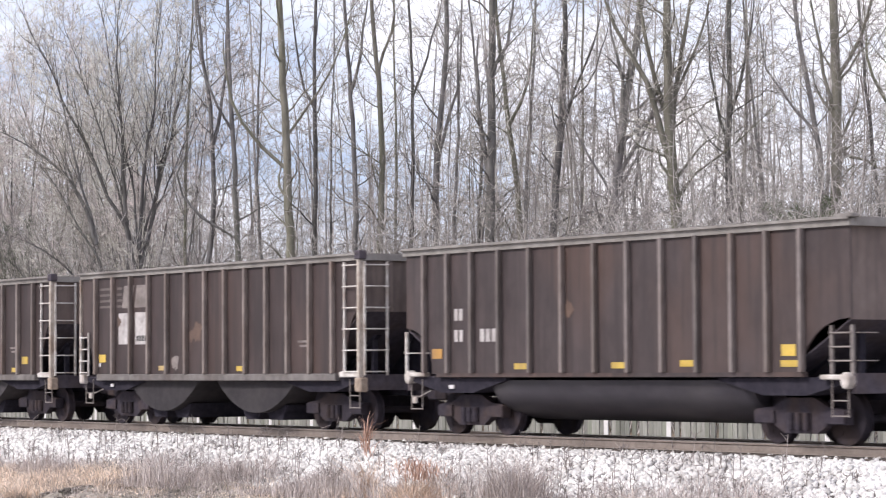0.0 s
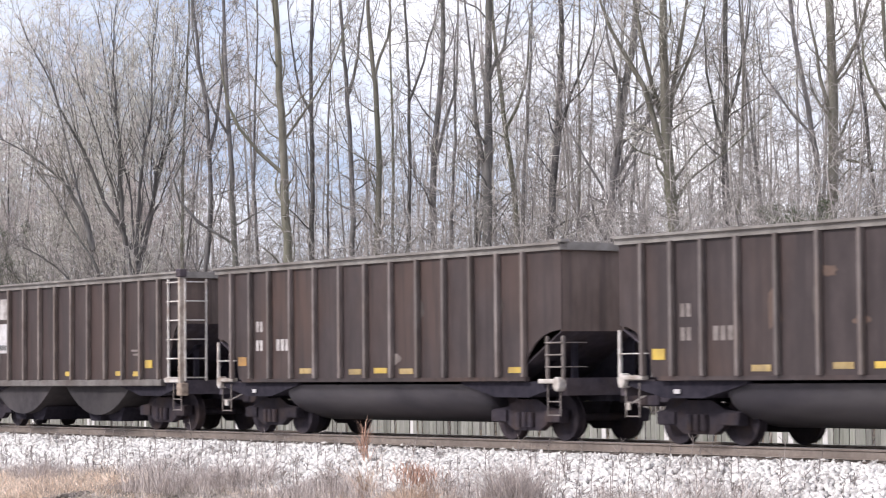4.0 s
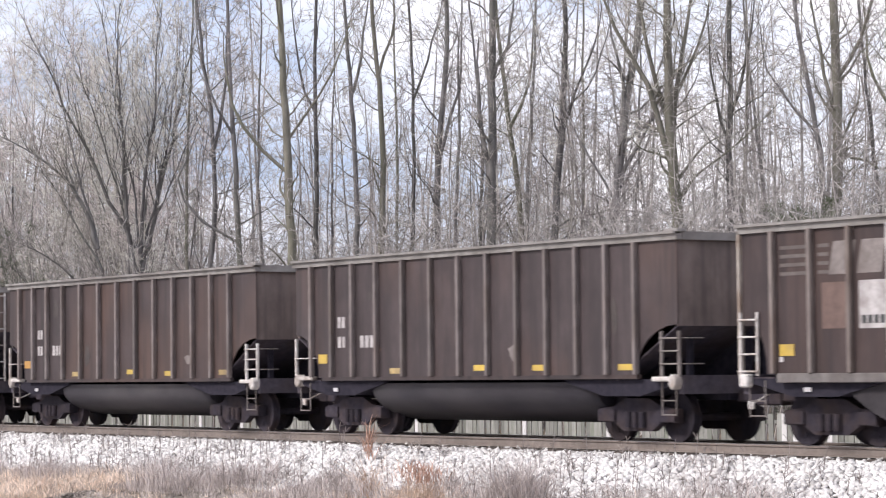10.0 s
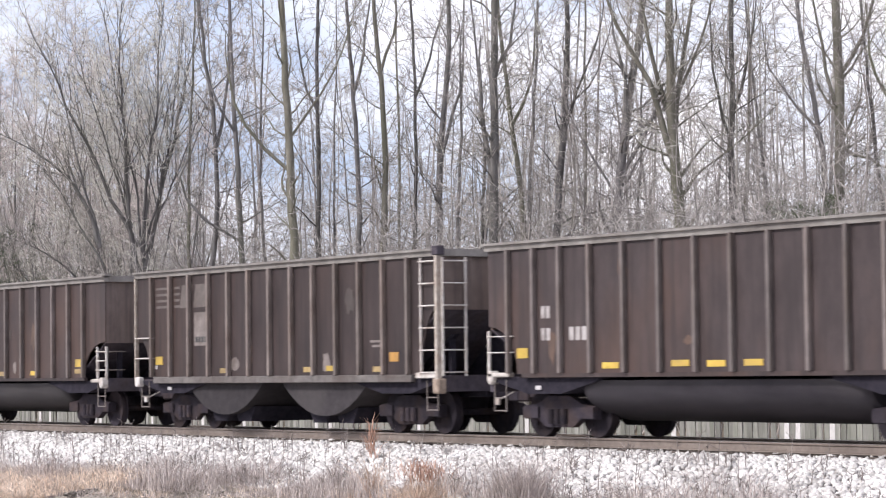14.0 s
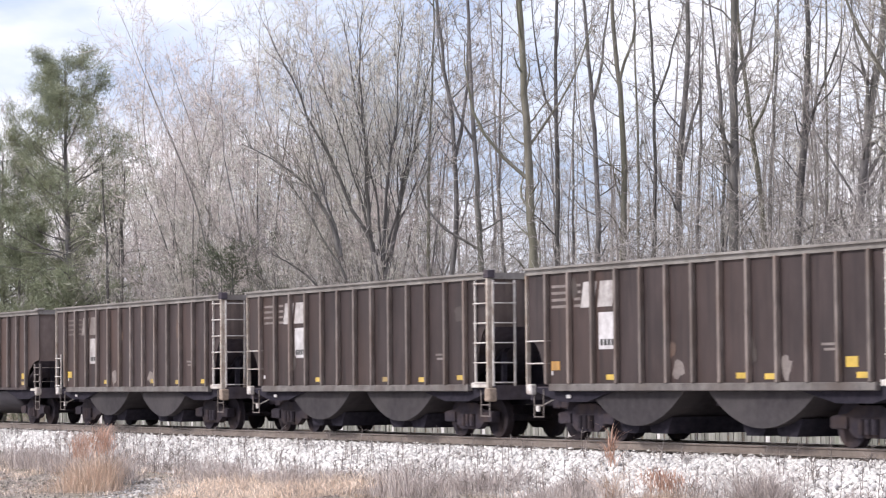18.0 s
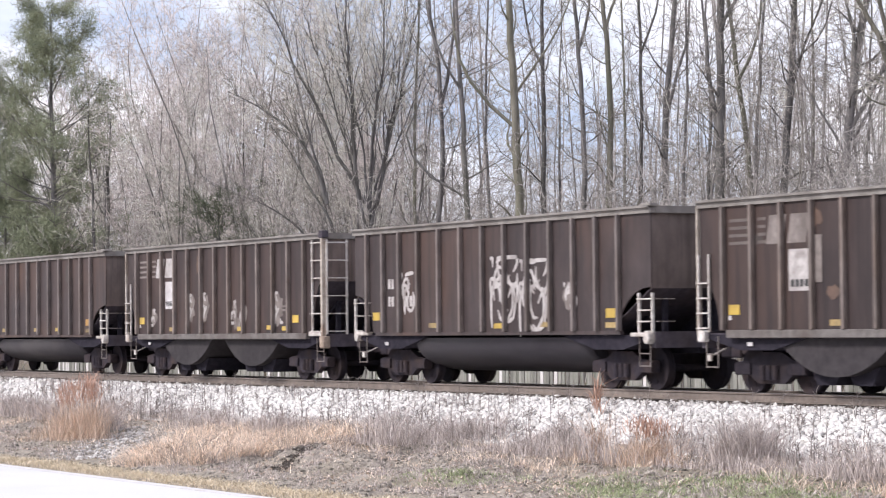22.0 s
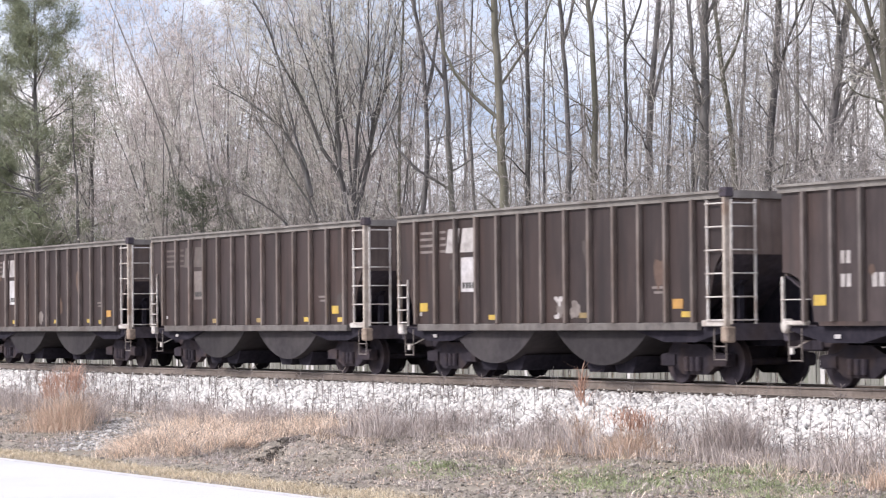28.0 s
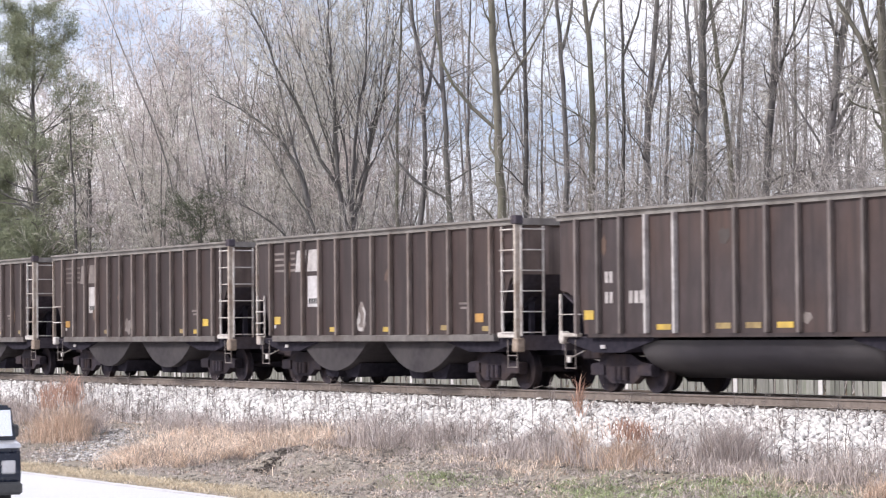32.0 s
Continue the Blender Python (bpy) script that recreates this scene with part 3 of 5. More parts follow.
    # truck: side frame with its spring window, bolster, wheelset
    bm = bmesh.new()
    o = ((-1.15, 0.62), (-1.15, 0.36), (-0.7, 0.36), (-0.42, 0.2), (0.42, 0.2), (0.7, 0.36), (1.15, 0.36), (1.15, 0.62), (0.7, 0.66), (0.35, 0.82), (-0.35, 0.82), (-0.7, 0.66))
    prism(bm, o, -0.08, 0.08)
    box(bm, -1.14, -0.64, -0.13, 0.1, 0.38, 0.6)
    box(bm, 0.64, 1.14, -0.13, 0.1, 0.38, 0.6)
    MESH["frame"] = mesh_of("side_frame", bm, TRUCKIRON)
    bm = bmesh.new()
    for x in (-0.2, 0.0, 0.2):
        tube(bm, (x, -0.12, 0.27), (x, -0.12, 0.56), 0.075, n=8)
    MESH["spring"] = mesh_of("spring_nest", bm, TRUCKIRON)
    bm = bmesh.new()
    box(bm, -0.22, 0.22, -0.95, 0.95, 0.5, 0.76)
    MESH["tbolster"] = mesh_of("truck_bolster", bm, GRIME)
    bm = bmesh.new()
    for s in (-1, 1):
        tube(bm, (0, s * 0.68, 0), (0, s * 0.82, 0), 0.455, n=28)
        tube(bm, (0, s * 0.66, 0), (0, s * 0.69, 0), 0.485, n=28)
        tube(bm, (0, s * 0.82, 0), (0, s * 0.835, 0), 0.12, n=12)
        for k in range(3):
            a = k * math.tau / 3
            tube(bm, (0.27 * math.cos(a), s * 0.82, 0.27 * math.sin(a)), (0.27 * math.cos(a), s * 0.828, 0.27 * math.sin(a)), 0.05, n=8)
    tube(bm, (0, -1.02, 0), (0, 1.02, 0), 0.08, n=10)
    MESH["wheelset"] = mesh_of("wheelset", bm, TRUCKIRON)
    bm = bmesh.new()
    box(bm, -0.25, 0.25, -0.012, 0, -0.058, 0.058)
    MESH["yellow"] = mesh_of("reflector", bm, YELLOW)
    MESH["yellow_dull"] = MESH["yellow"].copy()
    MESH["yellow_dull"].materials[0] = YELLOW_DULL
    bm = bmesh.new()
    box(bm, -0.18, 0.18, -0.012, 0, -0.1, 0.1)
    MESH["square"] = mesh_of("yellow_plate", bm, YELLOW)
    MESH["square_dull"] = MESH["square"].copy()
    MESH["square_dull"].materials[0] = ORANGE


make_car_meshes()
WHEELS = []
# ribs that were repainted pale: car, rib
PALE_RIBS = {(2, 3), (37, 6), (37, 7), (42, 3), (43, 3), (43, 4), (12, 3)}


def set_part(key, parent, x=0.0, y=0.0, z=0.0, rz=0.0, label="", mirror=False):
    me = MESH[key]
    ob = new(me.name.split(".")[0], me)
    ob.parent = parent
    ob.matrix_basis = pose(x, y, z, 0, 0, rz)
    if label:
        ob["label"] = label
    return ob


def ladder(car, key, x, y, rz, n, z0, z1, label=""):
    s = set_part(("stile", key), car, x, y, 0, rz, label)
    s.name = "ladder"
    t = new("stile", MESH["stile", key])
    t.parent = s
    half = LADDER_HALF[key]
    t.matrix_basis = pose(2 * half - 0.04, 0, 0)
    for k in range(n):
        r = new("rung", MESH["rung", key])
        r.parent = s
        r.matrix_basis = pose(half - 0.02, -0.02, z0 + (z1 - z0) * k / (n - 1))


def plate(key, w, h, slant, mat):
    """A thin painted sheet about its centre, kept so that alike ones share it."""
    key = (key, round(w, 3), round(h, 3), round(slant, 2), mat.name)
    if key not in MESH:
        bm = bmesh.new()
        for q in box(bm, -w / 2, w / 2, -0.006, 0.0, -h / 2, h / 2):
            q.co.x += slant * q.co.z
        MESH[key] = mesh_of(key[0], bm, mat)
    return key


def put_plate(name, parent, x, z, w, h, mat, slant=0.0, label="", lift=0.0):
    ob = set_part(plate(name, w, h, slant, mat), parent, x, -SIDE_Y - 0.012 - lift, z, 0, label)
    return ob


def bars(car, x, z, w, h, n, mat, name, label, gap=0.3):
    """Painted plates in a row."""
    step = w / n
    for k in range(n):
        put_plate(name, car, x + (k + 0.5) * step, z, step * (1 - gap), h, mat, 0, label)


def emblem(car, mat, panel, primer):
    """The carrier's mark as plain shapes: stripes and slanted blocks; below it the number board."""
    for x0, x1 in ((-5.7, -4.95), (-4.75, -4.48)):
        for k in range(4):
            put_plate("stripe", car, (x0 + x1) / 2, TOP - 0.44 - 0.15 * k, x1 - x0, 0.06, LETTER_FADED if mat is LETTER else LETTER_GHOST, 0, "faded pale stripe of the carrier's mark")
    for x0, w, sl in ((-4.42, 0.54, 0.22), (-3.74, 0.58, 0.22)):
        put_plate("block", car, x0 + w / 2, TOP - 0.66, w, 0.56, mat, sl, "pale slanted block of the carrier's mark")
    if panel:
        b = put_plate("number_board", car, -3.42, 2.4, 0.68, 0.8, panel, 0, "pale number board")
        for k in range(4):
            ob = set_part(plate("number_bar", 0.1, 0.14, 0, BLACK), b, -0.22 + 0.145 * k, -0.006, -0.25)
    if primer:
        put_plate("primer_patch", car, -4.36, 2.4, 0.6, 0.78, primer, 0, "discoloured repaint patch")


def blot(name, car, x, z, w, h, mat, seed, label):
    """A scuffed or repainted patch with a ragged outline."""
    rng = random.Random(seed)
    bm = bmesh.new()
    n = 14
    ring = []
    for k in range(n):
        a = math.tau * k / n
        s = rng.uniform(0.6, 1.1)
        ring.append(((w / 2) * s * math.cos(a), (h / 2) * s * math.sin(a)))
    prism(bm, ring, -0.005, 0.0)
    ob = part(name, bm, mat, car, label)
    ob.location = (x, -SIDE_Y - 0.012 - 0.0007 * (seed % 7), z)


def scrawl(car, x, z, w, h, seed, mat):
    """Unreadable spray paint: bent strokes, each one thin ribbon."""
    rng = random.Random(seed)
    n = max(4, int(w / 0.075))
    for k in range(n):
        px, pz = x + w * k / n, z + rng.uniform(-0.45, 0.45) * h
        a, turn = rng.uniform(0, math.tau), rng.uniform(-0.5, 0.5)
        pts = [Vector((px, pz))]
        for i in range(7):
            a += turn + rng.uniform(-0.4, 0.4)
            px, pz = min(max(px + 0.1 * h * math.cos(a), x - 0.1), x + w + 0.1), min(max(pz + 0.14 * h * math.sin(a), z - h / 2), z + h / 2)
            if (Vector((px, pz)) - pts[-1]).length > 0.015:
                pts.append(Vector((px, pz)))
        left, right = [], []
        for i, p in enumerate(pts):
            d = (pts[min(i + 1, len(pts) - 1)] - pts[max(i - 1, 0)]).normalized()
            s = Vector((-d.y, d.x)) * (0.045 if 0 < i < len(pts) - 1 else 0.02)
            left.append(p + s)
            right.append(p - s)
        bm = bmesh.new()
        rows = [[bm.verts.new((q.x, y, q.y)) for q, y in ((l, -0.006), (r, -0.006), (r, 0.0), (l, 0.0))] for l, r in zip(left, right)]
        for a4, b4 in zip(rows, rows[1:]):
            for e in range(4):
                bm.faces.new((a4[e], a4[(e + 1) % 4], b4[(e + 1) % 4], b4[e]))
        bm.faces.new(rows[0][::-1])
        bm.faces.new(rows[-1])
        bmesh.ops.recalc_face_normals(bm, faces=bm.faces[:])
        part("spray_stroke", bm, mat, car, "pale spray-paint stroke").location = (0, -SIDE_Y - 0.0175 - 0.0003 * (k % 5), 0)


# ribs of the gondolas, closer together towards the ends
RIBS_B = (-5.95, -5.1, -4.25, -3.3, -2.27, -1.22, -0.2, 0.8, 1.8, 2.78, 3.74, 4.66, 5.53)


def coal_car(kind, k):
    """One car. kind a: hopper bays and tall corner ladders; kind b: rounded tub and short end ladders."""
    rng = random.Random(100 + k)
    look_a = "weathered brown ribbed coal hopper car with white corner ladders"
    look_b = "weathered grey-brown ribbed coal gondola with a rounded belly tub"
    car = thing("hopper_car" if kind == "a" else "gondola_car", look_a if kind == "a" else look_b, "freight car", "cars of the coal train")
    for near in (True, False):
        set_part(("side", kind, near), car)
    nr, span, shift = (13, 11.46, -0.11) if kind == "a" else (13, 11.46, -0.2)
    ribs = [shift - span / 2 + span * i / (nr - 1) for i in range(nr)] if kind == "a" else RIBS_B
    for i, x in enumerate(ribs):
        set_part("rib_pale" if (k, i) in PALE_RIBS else "rib" if kind == "a" else "rib_b", car, x, -SIDE_Y - 0.012, 0)
        set_part("rib", car, x, SIDE_Y + 0.012, 0, 180)
    for s in (-1, 1):
        set_part("chord", car, 0, s * SIDE_Y, 0, 0 if s == -1 else 180)
        set_part("endchord", car, s * (HALF - 0.07), 0, 0)
        set_part("sill" if kind == "a" else "sillb", car, 0, s * SIDE_Y, 0, 0 if s == -1 else 180)
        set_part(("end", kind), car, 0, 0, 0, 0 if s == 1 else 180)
        set_part(("slope", kind), car, 0, 0, 0, 0 if s == 1 else 180, "slope sheet darkened for the shade under the end")
        set_part("platform", car, 0, 0, 0, 0 if s == 1 else 180)
        set_part("coupler", car, 0, 0, 0, 0 if s == 1 else 180)
        set_part("web", car, 0, 0.35 * s, 0, 0 if s == 1 else 180, "black plate added to stop light through the car's end")
        for y in (-0.9, 0.9):
            set_part("brace", car, 0, y, 0, 0 if s == 1 else 180)
    if kind == "a":
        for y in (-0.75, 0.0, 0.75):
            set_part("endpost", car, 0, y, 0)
    set_part("coal", car)
    set_part("centre", car)
    if kind == "a":
        for x in (-2.55, 1.95):
            b = set_part("bay", car, x, 0, 0)
            set_part("gate", b, -0.55, 0, 0)
            set_part("gate", b, 0.55, 0, 0)
    else:
        set_part("tub", car)
    for s in (-1, 1):
        set_part("bolster", car, s * 4.95, 0, 0)
        truck = set_part("tbolster", car, s * 4.95, 0, 0)
        truck.name = "truck"
        for y in (-1.0, 1.0):
            set_part("frame", truck, 0, y, 0, 0 if y < 0 else 180)
            if y < 0:
                set_part("spring", truck, 0, y, 0)
        for x in (-0.89, 0.89):
            w = set_part("wheelset", truck, x, 0, 0.46)
            WHEELS.append((w, x))
    # corners
    if kind == "a":
        set_part("post", car, HALF - 0.05, -SIDE_Y - 0.03, 0, 0, "weathered pale corner post")
        set_part("cap", car, HALF - 0.05, -SIDE_Y - 0.03, 0, 0, "black corner cap")
        ladder(car, "tall", HALF - 0.66, -SIDE_Y - 0.05, 0, 6, SILL_Z + 0.1, TOP - 0.25)
        ladder(car, "tall", HALF + 0.03, -SIDE_Y + 0.03, 90, 6, SILL_Z + 0.1, TOP - 0.25)
        if rng.random() < 0.6:
            ladder(car, "high" if k % 2 else "mid", -HALF + 0.04, -SIDE_Y - 0.05, 0, 4, SILL_Z + 0.1, 2.2)
        else:
            for z in (1.72, 2.22):
                set_part("grab", car, -HALF + 0.5, -SIDE_Y - 0.05, z)
        set_part("slim_post", car, -HALF + 0.01, -SIDE_Y - 0.02, 0, 0, "slim pale corner post")
        set_part("padrust", car, HALF - 0.1, -SIDE_Y - 0.02, SILL_Z - 0.22, 0, "rusty corner casting")
        set_part("pad_small", car, -HALF + 0.1, -SIDE_Y - 0.02, SILL_Z - 0.06, 0)
    else:
        ladder(car, "dim" if k % 2 else "short", HALF - 0.56, -SIDE_Y + 0.02, 0, 3, 1.45, 1.92)
        for z in (1.45, 1.92):
            set_part("iron", car, HALF - 0.03, -1.2, z, 90, "pale grab iron")
        set_part("chord_plate", car, HALF, -SIDE_Y, 0, 0, "raised plate on the rim's corner")
        set_part("chord_plate", car, HALF, SIDE_Y, 0, 0, "raised plate on the rim's corner")
        set_part("stub_white", car, -HALF + 0.05, -SIDE_Y, 0, 0, "white post in the corner opening")
        set_part("iron_long", car, -HALF + 0.48, -SIDE_Y, 1.68, 0, "white grab iron")
        if k % 3 == 0:
            set_part("iron_long", car, -HALF + 0.48, -SIDE_Y, 2.0, 0, "white grab iron")
        set_part("pad", car, HALF - 0.15, -SIDE_Y - 0.02, SILL_Z - 0.08, 0, "white corner bracket")
        set_part("pad", car, -HALF + 0.12, -SIDE_Y + 0.06, SILL_Z - 0.02, 180, "white corner bracket")
    if kind == "a":
        set_part("strip", car, HALF - 0.45, -SIDE_Y - 0.02, SILL_Z + 0.0, 0, "white end strip")
    for x in (-HALF + 0.35, HALF - 0.4):
        set_part("stirrup", car, x, -SIDE_Y + 0.05, 0)
    set_part("tag", car, -5.1, -1.46, 0.98, 0, "small white spot on the bolster's side")
    set_part("lever", car, -HALF - 0.1, -1.2, 0.72, 0, "white lever piece standing for a glint by the coupler")
    # reflectors between the ribs
    step = span / 12
    if kind == "a":
        spots = [shift - span / 2 + step * (i + rng.choice((-1, 0, 0, 0)) + 0.75) for i in (3, 7, 9, 11)]
    else:
        spots = [-2.6, 0.5, 2.5, 5.2] if rng.random() < 0.65 else [-2.75, -0.7, 0.3, 1.3, 5.2]
    for x in spots:
        if rng.random() < 0.92:
            set_part("yellow" if rng.random() < 0.62 else "yellow_dull", car, x, -SIDE_Y - 0.012, SILL_Z + 0.2 + rng.uniform(-0.02, 0.03), 0, "yellow reflector strip")
    if rng.random() < 0.8:
        set_part("square" if rng.random() < 0.7 else "square_dull", car, -5.55, -SIDE_Y - 0.012, SILL_Z + 0.46, 0, "yellow square plate")
    if rng.random() < 0.75:
        set_part("square" if rng.random() < 0.6 else "square_dull", car, 5.0 if kind == "a" else 5.15, -SIDE_Y - 0.012, SILL_Z + 0.44, 0, "yellow square plate")
    return car


# ---- the train: what each car carries, front to back ----
PITCH, SPEED, FIRST = 15.17, 20.79, -46.23 - 6.75
ORDER = "b" "aabbbbaaaa" "bbabbababa" "baaaaaabba" "babbababaa" "aabbaaab"
# paint of the mark on the hopper cars: bright, faded or gone
WIDE, PRIMED = (0, 7, 8), (6, 9, 12, 15)
BRIGHT, DULL = (1, 6, 7, 8, 9, 21, 25, 34, 38, 40, 44, 31, 24), (0, 12, 17, 22, 23, 26, 29, 41, 45, 46)
# spray paint: car, then x, z, width, height
SPRAY = {9: ((4.6, 3.2, 0.4, 0.5),), 16: ((0.9, 1.68, 0.7, 0.4), (1.75, 1.68, 0.75, 0.4)), 30: ((-4.2, 2.2, 0.5, 1.0), (0.2, 2.15, 1.0, 1.6), (1.5, 2.0, 1.0, 1.7), (3.3, 2.0, 0.4, 0.6)),
         31: ((-4.8, 1.75, 0.35, 0.45), (-2.1, 2.0, 0.42, 0.75), (-1.1, 2.05, 0.42, 0.7), (1.0, 1.85, 0.3, 0.6), (1.6, 1.85, 0.3, 0.5), (3.7, 1.95, 0.45, 0.8)),
         17: ((-1.4, 2.0, 0.5, 0.3),), 38: ((0.4, 1.6, 0.3, 0.4),), 44: ((-0.9, 1.7, 0.3, 0.6),)}
# pale repainted rectangles: car, then x, z, width, height
PATCHES = {10: ((2.3, 1.85, 0.5, 0.72),), 12: ((4.1, 2.35, 0.3, 0.4),), 41: ((-2.5, 1.8, 0.4, 0.5),), 21: ((-1.7, 1.8, 0.6, 0.3),), 28: ((3.4, 1.9, 0.35, 0.4),), 29: ((-2.9, 2.6, 0.35, 0.9),)}
TRAIN = []
for n_car, kind in enumerate(ORDER):
    k = n_car - 1
    car = coal_car(kind, k)
    rng = random.Random(900 + k)
    if kind == "a":
        mark, board = (LETTER, PLACARD) if k in BRIGHT else (LETTER_FADED, LETTER) if k in DULL else (LETTER_GHOST, LETTER_FADED)
        emblem(car, mark, board, board if k in WIDE else PRIMER if k in PRIMED else None)
        put_plate("stencil_line", car, 4.35, 1.98, 0.55, 0.05, LETTER_FADED, 0, "faded stencil line")
        put_plate("stencil_line", car, 4.35, 1.88, 0.4, 0.05, LETTER_FADED, 0, "faded stencil line")
        put_plate("small_plate", car, -5.7, 1.5, 0.09, 0.09, PLACARD, 0, "small white plate")
        for n_blot in range(rng.randint(0, 2)):
            blot("scuff", car, rng.choice((-3.9, -1.7, -0.7, 1.2, 2.2, 3.1)) + rng.uniform(-0.15, 0.15), 1.55, rng.uniform(0.3, 0.6), rng.uniform(0.3, 0.55), LETTER_FADED, 70 * k + n_blot, "pale scuffed patch")
    else:
        pale = LETTER_FADED if k % 4 == 0 else LETTER
        bars(car, -4.95, 2.45, 0.34, 0.24, 2, pale, "reporting_mark", "faded pale reporting mark")
        bars(car, -4.95, 2.02, 0.34, 0.24, 2, pale, "reporting_mark", "faded pale reporting mark")
        bars(car, -4.05, 2.02, 0.6, 0.26, 3, pale, "number_bar", "pale car number")
        if rng.random() < 0.7:
            blot("scuff", car, rng.uniform(-1, 4.5), rng.uniform(1.5, 1.8), rng.uniform(0.2, 0.45), rng.uniform(0.2, 0.5), LETTER_FADED, 70 * k, "pale scuffed patch")
    for n_blot in range(rng.randint(2, 4)):
        blot("rust_stain", car, rng.uniform(-5.5, 5.5), rng.uniform(1.7, 3.4), rng.uniform(0.15, 0.5), rng.uniform(0.2, 0.8), rng.choice((RUSTSTAIN, DARKSTAIN)), 71 * k + n_blot, "dull rust stain")
    for x, z, w, h in PATCHES.get(k, ()):
        put_plate("repaint_patch", car, x, z, w, h, LETTER_FADED, 0, "pale repainted rectangle", 0.005)
    for x, z, w, h in SPRAY.get(k, ()):
        if h < 0.9:
            blot("spray_patch", car, x + w / 2, z, w * 1.45, h * 1.25, LETTER_FADED, 45 * k + int(10 * x), "pale sprayed patch")
        scrawl(car, x, z, w, h, 40 + k, LETTER)
    car.location = (FIRST - PITCH * k, TRACK_Y, 0)
    TRAIN.append((car, FIRST - PITCH * k))


# ---- trees ----
def limb_tubes(segs, n):
    """Verts and quads of many tapered rods: rows of a, b, ra, rb."""
    segs = np.asarray(segs, float)
    a, b, ra, rb = segs[:, 0:3], segs[:, 3:6], segs[:, 6:7], segs[:, 7:8]
    d = b - a
    d /= np.linalg.norm(d, axis=1, keepdims=True) + 1e-9
    ref = np.where(np.abs(d[:, 2:3]) > 0.9, [[1.0, 0, 0]], [[0, 0, 1.0]])
    u = np.cross(d, ref)
    u /= np.linalg.norm(u, axis=1, keepdims=True)
    w = np.cross(d, u)
    ang = np.arange(n) * math.tau / n
    off = u[:, None] * np.cos(ang)[None, :, None] + w[:, None] * np.sin(ang)[None, :, None]
    v = np.concatenate([a[:, None] + off * ra[:, None], b[:, None] + off * rb[:, None]], 1).reshape(-1, 3)
    k = np.arange(n)
    q = np.stack([k, (k + 1) % n, (k + 1) % n + n, k + n], 1)
    f = (q[None] + 2 * n * np.arange(len(segs))[:, None, None]).reshape(-1, 4)
    return v, f


def limb_spikes(segs):
    """The finest twigs: three-sided, tapering to a point."""
    segs = np.asarray(segs, float)
    v, _ = limb_tubes(segs, 3)
    v = v.reshape(-1, 6, 3)[:, :3]
    v = np.concatenate([v, segs[:, None, 3:6]], 1).reshape(-1, 3)
    f = (np.array([(0, 1, 3), (1, 2, 3), (2, 0, 3)])[None] + 4 * np.arange(len(segs))[:, None, None]).reshape(-1, 3)
    return v, f


def with_spikes(rods, spikes, n=3):
    """One set of verts and triangles from rods and their finest twigs."""
    v, f = limb_tubes(rods, n)
    f = np.concatenate([f[:, [0, 1, 2]], f[:, [0, 2, 3]]])
    w, g = limb_spikes(spikes)
    return np.concatenate([v, w]), np.concatenate([f, g + len(v)])


def unit(d):
    return d / (np.linalg.norm(d, axis=-1, keepdims=True) + 1e-9)


def grow(rng, base, heading, length, radius, levels):
    """Limbs level by level. levels: steps, wobble, upward pull, kids, where they begin, spread, length and radius of the next level, tip taper.
    Returns one array of rods for each level, and the tips of the last one."""
    P, d = np.array(base, float).reshape(-1, 3), unit(np.array(heading, float).reshape(-1, 3))
    L, R = np.broadcast_to(np.asarray(length, float), len(P)).copy(), np.broadcast_to(np.asarray(radius, float), len(P)).copy()
    out = []
    for steps, wob, up, kids, first, spread, lr, rr, taper in levels:
        n = len(P)
        pts, dirs, rad = [P], [d], [R]
        for i in range(steps):
            d = unit(d + rng.normal(scale=wob, size=(n, 3)) + [0, 0, up])
            P = P + d * (L / steps)[:, None]
            pts.append(P)
            dirs.append(d)
            rad.append(R * (1 - taper * (i + 1) / steps))
        pts, dirs, rad = np.stack(pts, 1), np.stack(dirs, 1), np.stack(rad, 1)
        out.append(np.concatenate([pts[:, :-1], pts[:, 1:], rad[:, :-1, None], rad[:, 1:, None]], 2).reshape(-1, 8))
        if not kids:
            break
        t = first + (0.98 - first) * (np.arange(kids)[None] + rng.random((n, kids))) / kids
        i = np.minimum((t * steps).astype(int), steps - 1)
        fr = (t * steps - i)[..., None]
        row = np.arange(n)[:, None]
        base = pts[row, i] * (1 - fr) + pts[row, i + 1] * fr
        dd = dirs[row, i + 1]
        side = rng.normal(size=(n, kids, 3))
        side = unit(side - dd * (side * dd).sum(-1, keepdims=True))
        sp = (spread * rng.uniform(0.75, 1.25, (n, kids)))[..., None]
        d = unit(dd * (1 - sp) + side * sp).reshape(-1, 3)
        Lc = L[:, None] * rng.uniform(lr * 0.6, lr * 1.4, (n, kids)) * (1.25 - 0.75 * t)
        Rc = np.minimum(rad[row, i] * rr, 0.6 * rad[row, i])
        P, L, R = base.reshape(-1, 3), Lc.ravel(), np.maximum(Rc.ravel(), 0.0105)
    return out, P


def tree_thing(name, label, rods, bark, twig, split=2, category="tree", group="bare trees behind the railway"):
    t = thing(name, label, category, group)
    v, f = limb_tubes(np.concatenate(rods[:split]), 7)
    me = raw_mesh("trunk", v, f, bark)
    me.polygons.foreach_set("use_smooth", np.ones(len(f), bool))
    part("trunk", me, None, t)
    v, f = with_spikes(np.concatenate(rods[split:-1]), rods[-1])
    part("crown", raw_mesh("crown", v, f, twig), None, t)
    return t


def merged(*sets):
    return [np.concatenate([s[i] for s in sets]) for i in range(4)]


ACROSS = np.array((0.545, 0.839, 0.0))
